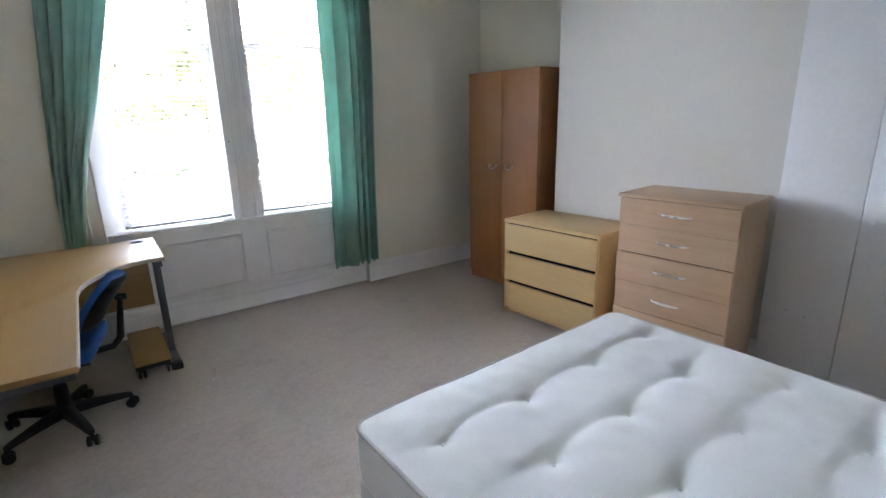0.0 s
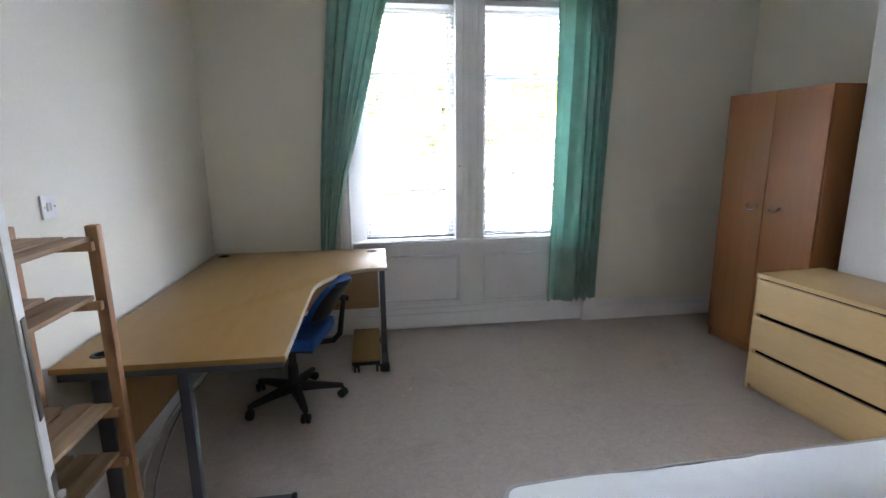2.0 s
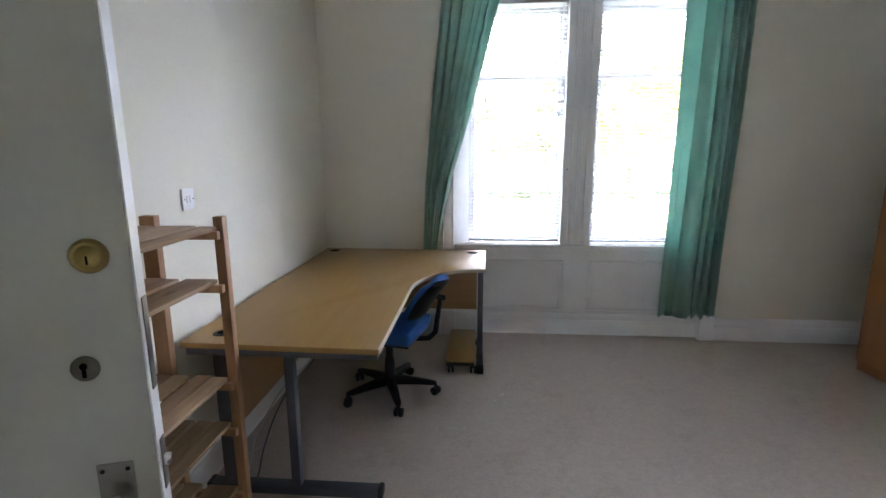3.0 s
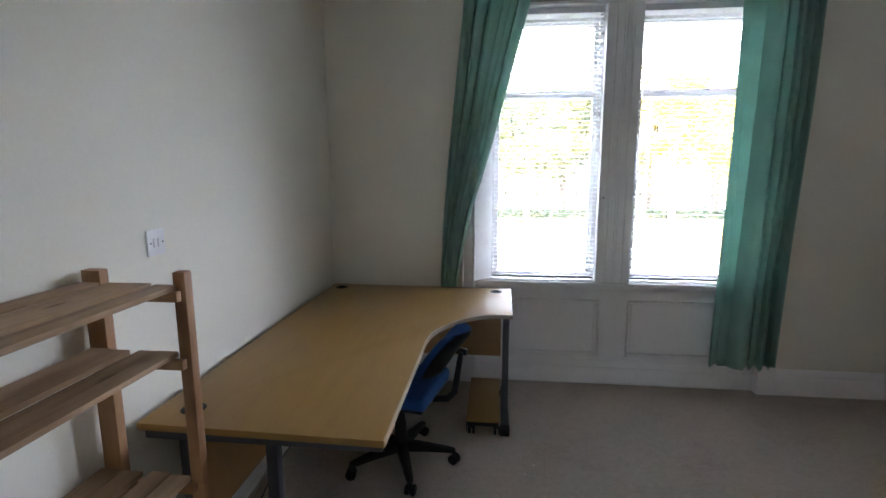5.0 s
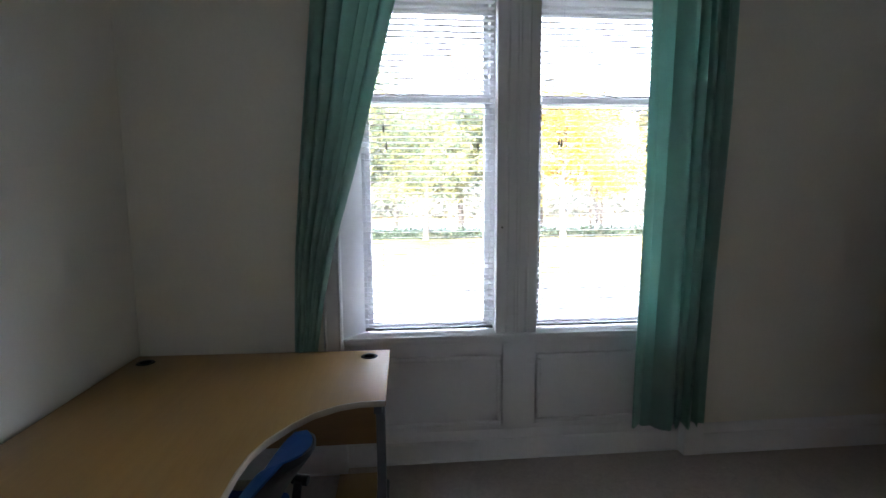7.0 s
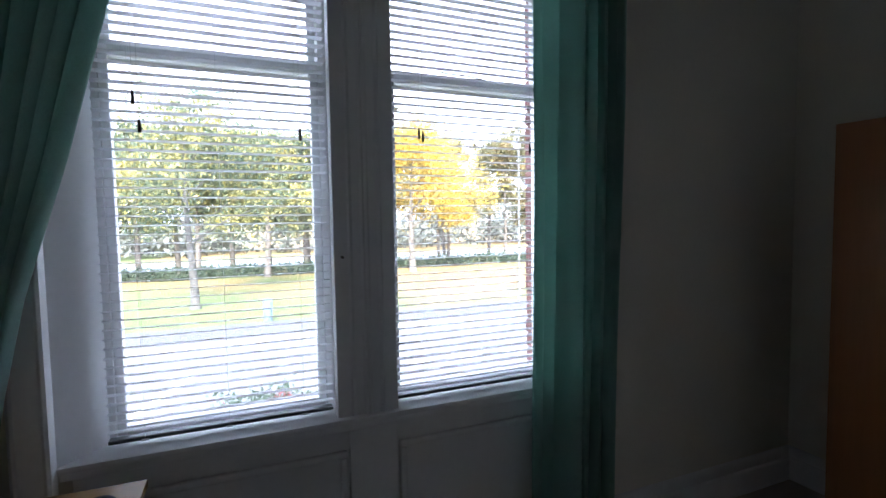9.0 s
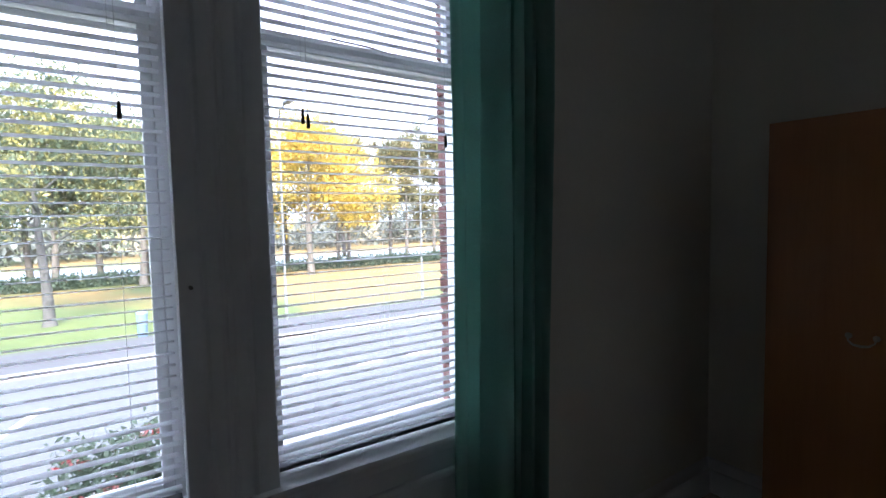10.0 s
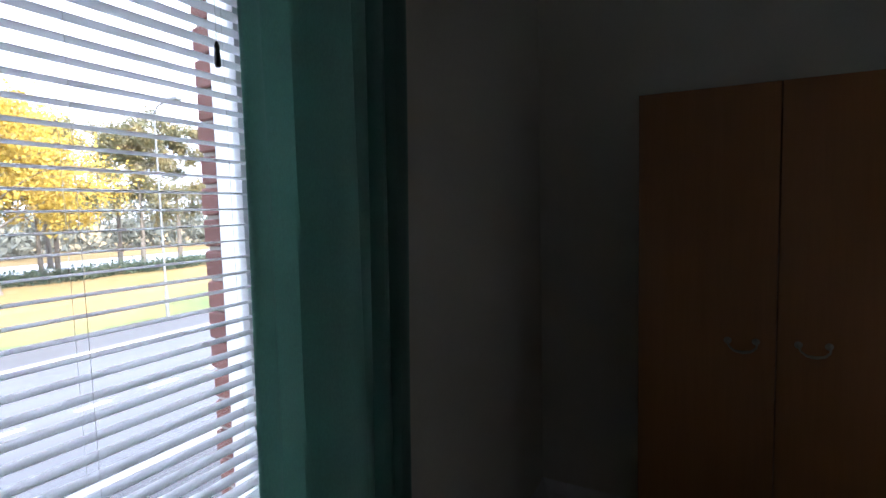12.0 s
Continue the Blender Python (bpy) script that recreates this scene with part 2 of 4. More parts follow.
def lawn():
    m, n, l, b = nodes_of("autumn_grass")
    v = coords(n, l)
    big, mid, fine = noise_tex(n, l, v, 0.12, 4), noise_tex(n, l, v, 1.2, 5), noise_tex(n, l, v, 9, 4)
    a = ramp(n, l, mid, [(0.3, (0.050, 0.072, 0.018)), (0.7, (0.095, 0.118, 0.032))])
    litter = ramp(n, l, fine, [(0.35, (0.13, 0.085, 0.03)), (0.65, (0.27, 0.165, 0.055))])
    # fallen leaves gather under the yellow trees, away from the road
    axis, far, both = n.new("ShaderNodeSeparateXYZ"), n.new("ShaderNodeMapRange"), n.new("ShaderNodeMath")
    l.new(v, axis.inputs[0])
    l.new(axis.outputs["Y"], far.inputs["Value"])
    far.inputs["From Min"].default_value, far.inputs["From Max"].default_value = 17.0, 26.0
    far.inputs["To Min"].default_value, far.inputs["To Max"].default_value = -0.12, 0.14
    both.operation = "ADD"
    side, sum2 = n.new("ShaderNodeMapRange"), n.new("ShaderNodeMath")
    l.new(axis.outputs["X"], side.inputs["Value"])
    side.inputs["From Min"].default_value, side.inputs["From Max"].default_value = 2.0, 11.0
    side.inputs["To Min"].default_value, side.inputs["To Max"].default_value = -0.11, 0.09
    sum2.operation = "ADD"
    l.new(big, sum2.inputs[0])
    l.new(side.outputs[0], sum2.inputs[1])
    l.new(sum2.outputs[0], both.inputs[0])
    l.new(far.outputs[0], both.inputs[1])
    a = mix(n, l, ramp(n, l, both.outputs[0], [(0.48, (0, 0, 0)), (0.62, (0.85, 0.85, 0.85))]), a, litter)
    l.new(a, b.inputs["Base Color"])
    b.inputs["Roughness"].default_value = 0.9
    bump(n, l, b, fine, 0.6, 0.04)
    return m


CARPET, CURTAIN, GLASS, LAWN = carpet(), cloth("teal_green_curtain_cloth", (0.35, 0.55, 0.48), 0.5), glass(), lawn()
BLIND = cloth("white_blind_slat", (0.95, 0.955, 0.975), 0.5)
ASPHALT = surface("worn_asphalt", (0.072, 0.075, 0.084), 0.75, 0.12, 0.5, 30, 0.3, 0.01)
PAVING = surface("grey_paving", (0.058, 0.058, 0.063), 0.8, 0.12, 0.8, 20, 0.3, 0.01)
KERB = surface("kerb_concrete", (0.36, 0.34, 0.31), 0.8, 0.15, 2, 40, 0.3, 0.01)
ROADPAINT = surface("white_road_paint", (0.75, 0.75, 0.73), 0.6, 0.1, 3, 30, 0.2)
BRICKM = surface("red_brick", (0.20, 0.085, 0.07), 0.85, 0.25, 6, 60, 0.5, 0.004, per_object=0.35)
STONE = surface("painted_stone", (0.55, 0.54, 0.52), 0.7, 0.08, 2, 40, 0.3, 0.004)
MORTAR = surface("mortar", (0.42, 0.39, 0.35), 0.9, 0.1, 4, 60, 0.4, 0.003)
BARK = surface("grey_bark", (0.11, 0.095, 0.08), 0.9, 0.35, 1.2, 9, 0.8, 0.03, stretch=(1, 1, 0.25))
PALEBARK = surface("pale_bark", (0.07, 0.066, 0.06), 0.85, 0.35, 1.2, 7, 0.7, 0.02, stretch=(1, 1, 0.4))
# also darkens the blinds' bottom rails, to carry their shade
POSTM = surface("galvanised_post_and_rail_shade", (0.11, 0.115, 0.12), 0.5, 0.1, 3, 40, 0.1)
BINBLUE = surface("blue_bin_plastic", (0.12, 0.17, 0.27), 0.45, 0.08, 5, 60, 0.1)
PALE = surface("pale_far_concrete", (0.55, 0.58, 0.62), 0.8, 0.1, 0.2, 4, 0.2, 0.02)
LEAF_YELLOW = foliage("yellow_leaves", [(0.24, 0.155, 0.045), (0.46, 0.335, 0.06), (0.62, 0.485, 0.11), (0.58, 0.415, 0.09)], 0.45)
LEAF_MIX = foliage("green_and_gold_leaves", [(0.038, 0.058, 0.042), (0.068, 0.098, 0.066), (0.13, 0.155, 0.085), (0.56, 0.45, 0.12)], 0.38)
LEAF_GREEN = foliage("dark_green_leaves", [(0.03, 0.048, 0.034), (0.05, 0.075, 0.05), (0.085, 0.11, 0.07)], 0.25)
LEAF_SPARSE = foliage("thin_olive_leaves", [(0.075, 0.08, 0.045), (0.13, 0.125, 0.065), (0.26, 0.19, 0.08)], 0.35)
# leaf colours greyed and paled to carry the haze of distance
LEAF_FAR_HAZED = foliage("far_wood_leaves_hazed", [(0.10, 0.11, 0.10), (0.15, 0.16, 0.14), (0.21, 0.21, 0.17)], 0.3)
LEAF_BUSH = foliage("bush_leaves", [(0.05, 0.075, 0.045), (0.09, 0.12, 0.075), (0.15, 0.17, 0.12)], 0.3)
PETAL = foliage("pink_red_petals", [(0.35, 0.03, 0.05), (0.55, 0.12, 0.12), (0.6, 0.25, 0.22)], 0.3)


# ---- mesh helpers ----
def box(bm, x0, y0, z0, x1, y1, z1, bev=0.0, seg=2):
    m = Matrix.LocRotScale(((x0 + x1) / 2, (y0 + y1) / 2, (z0 + z1) / 2), None, (abs(x1 - x0), abs(y1 - y0), abs(z1 - z0)))
    vs = bmesh.ops.create_cube(bm, size=1, matrix=m)["verts"]
    if bev:
        es = list({e for v in vs for e in v.link_edges})
        bmesh.ops.bevel(bm, geom=es, offset=bev, segments=seg, profile=0.6, affect="EDGES")
    return bm


def cyl(bm, a, b, r0, r1=None, n=16, bev=0.0):
    a, b = Vector(a), Vector(b)
    turn = (b - a).to_track_quat("Z", "Y").to_matrix().to_4x4()
    m = Matrix.Translation((a + b) / 2) @ turn
    vs = bmesh.ops.create_cone(bm, cap_ends=True, segments=n, radius1=r0, radius2=r0 if r1 is None else r1, depth=(b - a).length, matrix=m)["verts"]
    if bev:
        es = [e for e in {e for v in vs for e in v.link_edges} if any(len(f.verts) > 4 for f in e.link_faces)]
        bmesh.ops.bevel(bm, geom=es, offset=bev, segments=2, profile=0.6, affect="EDGES")
    return bm


def tube(bm, pts, radii, n=8):
    pts = [Vector(p) for p in pts]
    rings = []
    for i, p in enumerate(pts):
        d = (pts[min(i + 1, len(pts) - 1)] - pts[max(i - 1, 0)]).normalized()
        q = d.to_track_quat("Z", "Y")
        r = radii[i] if isinstance(radii, (list, tuple)) else radii
        rings.append([bm.verts.new(p + q @ Vector((r * math.cos(k * math.tau / n), r * math.sin(k * math.tau / n), 0))) for k in range(n)])
    for a, b in zip(rings, rings[1:]):
        for k in range(n):
            bm.faces.new((a[k], a[(k + 1) % n], b[(k + 1) % n], b[k]))
    bm.faces.new(rings[0][::-1])
    bm.faces.new(rings[-1])
    return bm


def slab(bm, outline, z0, z1, bev=0.0):
    """A flat plate with any outline, given anticlockwise."""
    f = bm.faces.new([bm.verts.new((x, y, z0)) for x, y in outline])
    up = bmesh.ops.extrude_face_region(bm, geom=[f])["geom"]
    vs = [g for g in up if isinstance(g, bmesh.types.BMVert)]
    bmesh.ops.translate(bm, vec=(0, 0, z1 - z0), verts=vs)
    bmesh.ops.recalc_face_normals(bm, faces=bm.faces[:])
    if bev:
        es = [e for e in bm.edges if abs(e.verts[0].co.z - e.verts[1].co.z) < 1e-6]
        bmesh.ops.bevel(bm, geom=es, offset=bev, segments=2, profile=0.6, affect="EDGES")
    return bm


def lathe(bm, profile, n=20, centre=(0, 0, 0), axis="z"):
    """Turns a profile of (radius, height) round an axis."""
    rings = []
    for r, h in profile:
        ring = []
        for k in range(n):
            c, s = r * math.cos(k * math.tau / n), r * math.sin(k * math.tau / n)
            p = {"z": (c, s, h), "x": (h, c, s), "y": (s, h, c)}[axis]
            ring.append(bm.verts.new(Vector(p) + Vector(centre)))
        rings.append(ring)
    for a, b in zip(rings, rings[1:]):
        for k in range(n):
            bm.faces.new((a[k], a[(k + 1) % n], b[(k + 1) % n], b[k]))
    bm.faces.new(rings[0][::-1])
    bm.faces.new(rings[-1])
    return bm


def mesh_of(name, bm, material):
    me = bpy.data.meshes.new(name)
    bm.to_mesh(me)
    bm.free()
    me.materials.append(material)
    me.polygons.foreach_set("use_smooth", [True] * len(me.polygons))
    me.set_sharp_from_angle(angle=radians(38))
    return me


def part(name, bm, material, parent, label=""):
    ob = new(name, mesh_of(name, bm, material))
    ob.parent = parent
    return tagged(ob, label) if label else ob


def shared(name, me, parent, at, turn=(0, 0, 0)):
    """Another piece on a mesh that exists already."""
    ob = new(name, me)
    ob.parent = parent
    ob.matrix_basis = pose(*at, *turn)
    return ob


def thing(name, at, label, category, group="", rz=0):
    ob = new(name)
    ob.empty_display_size = 0.1
    ob.matrix_basis = pose(*at, 0, 0, rz)
    return tagged(ob, label, category, group)


def structure(name, bm, material, label, category="structure"):
    return tagged(new(name, mesh_of(name, bm, material)), label, category, "", "structure")


def B():
    return bmesh.new()


# ---- the room: west wall x = 0, window wall y = -0.05, chimney breast x = 4.12 ----
WX0, WX1, WX2, WX3 = 1.185, 1.928, 2.174, 2.965      # the two sashes
SILL, HEAD, CEILING = 0.745, 2.66, 2.98
SOUTH, EAST, OUT = -5.0, 4.50, 0.42

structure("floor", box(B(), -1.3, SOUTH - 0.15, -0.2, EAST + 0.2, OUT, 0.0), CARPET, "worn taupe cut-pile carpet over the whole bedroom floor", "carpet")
structure("ceiling", box(B(), -1.3, SOUTH - 0.15, CEILING, EAST + 0.2, OUT, CEILING + 0.25), CEIL, "plain white painted ceiling of the bedroom", "ceiling")
bm = B()
box(bm, -0.22, -0.05, 0, 0.97, OUT, CEILING)
box(bm, 3.17, -0.05, 0, EAST + 0.2, OUT, CEILING)
box(bm, 0.97, -0.05, HEAD + 0.12, 3.17, OUT, CEILING)
wall_north = structure("wall_north", bm, WALL, "cream painted window wall of the bedroom", "wall")
bm = B()
box(bm, 0.97, 0.012, 0, 3.17, 0.30, SILL - 0.03)
structure("wall_under_window", bm, GLOSS, "white painted panelled wall under the window", "wall")
bm = B()
box(bm, 0.97, 0.30, -2.1, 3.17, OUT, SILL - 0.05)
box(bm, 0.97, 0.24, HEAD + 0.02, 3.17, OUT, HEAD + 0.12)
box(bm, WX1 + 0.01, 0.24, SILL - 0.05, WX2 - 0.01, OUT, HEAD + 0.02)
structure("wall_outside", bm, STONE, "pale stone sill, lintel and mullion outside the window", "wall")
bm = B()
box(bm, -0.22, SOUTH, 0, 0, -4.30, CEILING)
box(bm, -0.22, -3.52, 0, 0, -0.05, CEILING)
box(bm, -0.22, -4.30, 2.05, 0, -3.52, CEILING)
structure("wall_west", bm, WALL, "cream painted side wall with the doorway", "wall")
structure("wall_south", box(B(), -1.3, SOUTH - 0.15, 0, EAST + 0.2, SOUTH, CEILING), WALL, "cream painted back wall of the bedroom", "wall")
structure("wall_east", box(B(), EAST, SOUTH, 0, EAST + 0.2, -0.05, CEILING), WALL, "cream painted wall of the alcoves", "wall")
structure("wall_landing", box(B(), -1.3, SOUTH, 0, -1.15, OUT, CEILING), WALL, "plain cream wall of the landing", "wall")
structure("wall_landing_end", box(B(), -1.15, -3.2, 0, -0.22, OUT, CEILING), WALL, "plain cream end wall of the landing", "wall")
# the breast's dimmer look is put into its paint
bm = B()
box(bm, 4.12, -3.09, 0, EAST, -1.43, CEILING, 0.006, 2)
structure("wall_chimney_breast", bm, BREAST_DIMMED, "cream painted chimney breast between two alcoves, its paint dimmed for light fall-off", "wall")


def skirting(name, x0, y0, x1, y1, nx, ny):
    """Deep moulded board along a wall; (nx, ny) points into the room."""
    bm = B()
    prof = [(0, 0), (0.036, 0), (0.034, 0.008), (0.030, 0.012), (0.030, 0.112), (0.024, 0.120), (0.016, 0.124), (0.016, 0.150), (0.011, 0.164), (0.005, 0.178), (0, 0.182)]
    ends = []
    for x, y in ((x0, y0), (x1, y1)):
        ends.append([bm.verts.new((x + nx * d, y + ny * d, z)) for d, z in prof])
    a, b = ends
    for i in range(len(prof) - 1):
        bm.faces.new((a[i], a[i + 1], b[i + 1], b[i]))
    bm.faces.new(a)
    bm.faces.new(b[::-1])
    bmesh.ops.recalc_face_normals(bm, faces=bm.faces[:])
    structure(name, bm, GLOSS, "deep white gloss-painted moulded skirting board", "baseboard")


skirting("baseboard_window", 1.07, 0.012, 3.07, 0.012, 0, -1)
skirting("baseboard_north_east", 3.18, -0.05, EAST, -0.05, 0, -1)
skirting("baseboard_north_west", 0.03, -0.05, 0.96, -0.05, 0, -1)
skirting("baseboard_west", 0.0, -3.42, 0.0, -0.05, 1, 0)
skirting("baseboard_alcove", EAST, -1.42, EAST, -0.05, -1, 0)
skirting("baseboard_breast", 4.12, -3.08, 4.12, -1.44, -1, 0)


# ---- the double sash window ----
def moulded_post(bm, x0, x1, y, z0, z1, beads, step=0.0):
    """A board with soft upright beads (place, height, half width) on the face that looks down the room; step sinks its middle."""
    w, n = x1 - x0, 96
    front = []
    for i in range(n + 1):
        f = i / n
        d = -step if abs(f - 0.5) < 0.24 else 0.0
        for c, h, r in beads:
            k = abs(f - c) * w / r
            if k < 1:
                d += h * 0.5 * (1 + math.cos(math.pi * k))
        if i in (0, n):
            d -= 0.003
        front.append((x0 + f * w, y - d))
    outline = front + [(x1, y + 0.05), (x0, y + 0.05)]
    lo, hi = ([bm.verts.new((px, py, z)) for px, py in outline] for z in (z0, z1))
    m = len(outline)
    for i in range(m):
        bm.faces.new((lo[i], lo[(i + 1) % m], hi[(i + 1) % m], hi[i]))
    bm.faces.new(lo[::-1])
    bm.faces.new(hi)
    bmesh.ops.recalc_face_normals(bm, faces=bm.faces[:])
    return bm


window = thing("window_frame_surround", (0, 0, 0), "white gloss-painted timber window surround with fluted mullion and panelled apron", "window")
tagged(window, kind="structure")
part("mullion", moulded_post(B(), 1.932, 2.170, -0.012, SILL + 0.024, HEAD, [(0.26, 0.006, 0.011), (0.462, 0.0045, 0.010), (0.538, 0.0045, 0.010), (0.74, 0.006, 0.011)], 0.002), GLOSS, window)
part("mullion_core", box(B(), 1.942, 0.038, SILL, 2.160, 0.10, HEAD), GLOSS, window)
for sx, name in ((-1, "architrave"), (1, "architrave")):
    c = 2.07
    xa, xb = sorted((c + sx * 1.0, c + sx * 1.10))
    part(name, moulded_post(B(), xa, xb, -0.078, 0.21, HEAD + 0.1, [(0.10, 0.006, 0.010), (0.90, 0.006, 0.010)]), GLOSS, window)
    part("plinth_block", box(B(), xa - 0.008, -0.092, 0.0, xb + 0.008, -0.02, 0.21, 0.004), GLOSS, window)
    bm = B()
    i, o = c + sx * 0.888, c + sx * 1.005
    vs = [bm.verts.new(p) for p in ((o, -0.03, 0.20), (i, 0.10, 0.20), (i, 0.10, HEAD), (o, -0.03, HEAD))]
    f = bm.faces.new(vs if sx < 0 else vs[::-1])
    ext = bmesh.ops.extrude_face_region(bm, geom=[f])["geom"]
    bmesh.ops.translate(bm, vec=(sx * 0.02, 0.03, 0), verts=[g for g in ext if isinstance(g, bmesh.types.BMVert)])
    bmesh.ops.recalc_face_normals(bm, faces=bm.faces[:])
    part("splayed_lining", bm, GLOSS, window)
part("head_board", moulded_post(B(), 0.97, 3.17, -0.078, HEAD + 0.10, HEAD + 0.16, ()), GLOSS, window)
part("head_soffit", box(B(), 1.07, -0.028, HEAD, 3.07, 0.24, HEAD + 0.018), GLOSS, window)
bm = box(B(), 1.06, -0.035, SILL, 3.08, 0.105, SILL + 0.022, 0.006)
part("sill_board", bm, GLOSS, window)
part("sill_bead", box(B(), 1.07, -0.022, SILL - 0.028, 3.07, 0.012, SILL - 0.002, 0.005), GLOSS, window)
part("apron_stile", box(B(), 1.975, -0.003, 0.19, 2.165, 0.012, SILL - 0.03, 0.002), GLOSS, window)
for x0, x1 in ((1.16, 1.965), (2.175, 2.98)):
    z0, z1, w = 0.212, 0.634, 0.028
    bm = B()
    for a in ((x0, z0, x1, z0 + w), (x0, z1 - w, x1, z1), (x0, z0 + w, x0 + w, z1 - w), (x1 - w, z0 + w, x1, z1 - w)):
        box(bm, a[0], -0.013, a[1], a[2], 0.014, a[3], 0.011, 4)
    part("apron_panel_moulding", bm, GLOSS, window)
    part("apron_panel", box(B(), x0 + w - 0.002, 0.002, z0 + w - 0.002, x1 - w + 0.002, 0.015, z1 - w + 0.002), GLOSS, window)
part("apron_top_rail", box(B(), 1.10, -0.001, 0.636, 3.04, 0.012, SILL - 0.03, 0.002), GLOSS, window)
part("apron_bottom_rail", box(B(), 1.10, -0.001, 0.180, 3.04, 0.012, 0.208, 0.002), GLOSS, window)
nail = cyl(B(), (1.962, -0.008, 1.378), (1.962, -0.030, 1.378), 0.005, n=10)
part("nail", nail, IRON, window, "small dark screw hook in the mullion")


def sash_window(name, x0, x1, catch):
    w = thing(name, (0, 0, 0), "white painted sliding sash window with clear panes and a cross rail", "window")
    tagged(w, kind="structure")
    bm = B()
    for a in ((x0 - 0.02, SILL + 0.022, x0 + 0.016, HEAD), (x1 - 0.016, SILL + 0.022, x1 + 0.02, HEAD), (x0 + 0.016, HEAD - 0.03, x1 - 0.016, HEAD), (x0 + 0.016, SILL + 0.022, x1 - 0.016, SILL + 0.040)):
        box(bm, a[0], 0.105, a[1], a[2], 0.235, a[3], 0.002)
    part("window_frame", bm, GLOSS, w)
    for nm, y, z0, z1, lo, hi in (("lower_sash", 0.115, SILL + 0.040, 2.125, 0.030, 0.05), ("upper_sash", 0.165, 2.072, HEAD - 0.03, 0.05, 0.055)):
        bm = B()
        a, b = x0 + 0.017, x1 - 0.017
        for q in ((a, z0, a + 0.028, z1), (b - 0.028, z0, b, z1), (a + 0.028, z0, b - 0.028, z0 + lo), (a + 0.028, z1 - hi, b - 0.028, z1)):
            box(bm, q[0], y, q[1], q[2], y + 0.042, q[3], 0.004)
        s = part(nm, bm, GLOSS, w)
        pane = part("pane", box(B(), a + 0.023, y + 0.018, z0 + lo - 0.005, b - 0.023, y + 0.022, z1 - hi + 0.005), GLASS, s, "clear glass pane")
        pane.visible_shadow = False
    if catch:
        bm = tube(B(), [(2.42, 0.113, 2.135), (2.46, 0.10, 2.128), (2.55, 0.098, 2.126), (2.62, 0.10, 2.119), (2.66, 0.113, 2.113)], 0.0035, 8)
        part("sash_fastener", bm, POSTM, w, "dark metal sash fastener on the meeting rail")
    return w


sash_window("window_1", WX0, WX1, False)
sash_window("window_2", WX2, WX3, True)


def venetian_blind(x0, x1, cords, tassels, tilt):
    w = thing("venetian_blind", ((x0 + x1) / 2, 0.055, 0), "lowered white venetian blind with open slats", "blind", "blinds in the window")
    half = (x1 - x0) / 2 - 0.004
    part("headrail", box(B(), -half, -0.020, HEAD - 0.042, half, 0.020, HEAD, 0.003), PLASTIC, w)
    # dark grey puts the backlit rail's shade into its colour
    part("bottom_rail", box(B(), -half, -0.018, 0.786, half, 0.018, 0.800, 0.005), POSTM, w)
    bm = B()
    rows = []
    for k in range(7):
        s = -1 + k / 3
        rows.append([bm.verts.new((x, 0.0182 * s, 0.0024 * (1 - s * s))) for x in (-half, half)])
    for a, b in zip(rows, rows[1:]):
        bm.faces.new((a[0], a[1], b[1], b[0]))
    f = bmesh.ops.extrude_face_region(bm, geom=bm.faces[:])["geom"]
    bmesh.ops.translate(bm, vec=(0, 0, 0.0009), verts=[g for g in f if isinstance(g, bmesh.types.BMVert)])
    bmesh.ops.recalc_face_normals(bm, faces=bm.faces[:])
    me = mesh_of("slat", bm, BLIND)
    n = 58
    for i in range(n):
        z = 0.822 + i * (HEAD - 0.065 - 0.822) / (n - 1)
        shared("slat", me, w, (0, random.uniform(-0.0008, 0.0008), z), (random.gauss(tilt, 1.0), random.gauss(0, 0.08), random.gauss(0, 0.06)))
    for c in cords:
        for y in (-0.0190, 0.0190):
            part("ladder_cord", cyl(B(), (c, y, 0.795), (c, y, HEAD - 0.04), 0.0004, n=5), CORD, w)
    for c, z in tassels:
        y = -0.030
        t = part("pull_cord", cyl(B(), (c, y, z), (c, y, HEAD - 0.03), 0.0007, n=5), CORD, w)
        part("tassel", lathe(B(), [(0.002, z + 0.008), (0.0045, z), (0.006, z - 0.031), (0.0045, z - 0.037)], 10, (c, y, 0)), TASSEL, t, "small dark plastic cord tassel")
    for c in cords:
        part("rail_clip", box(B(), c - 0.012, -0.0195, 0.784, c + 0.012, 0.0195, 0.792, 0.001), PLASTIC, w)
    return w


venetian_blind(WX0, WX1, (-0.26, 0.0, 0.26), ((-0.245, 1.936), (-0.230, 1.845), (0.274, 1.842)), -4.0)
venetian_blind(WX2, WX3, (-0.26, 0.0, 0.26), ((-0.279, 1.871), (-0.263, 1.860), (0.239, 1.834)), -1.0)


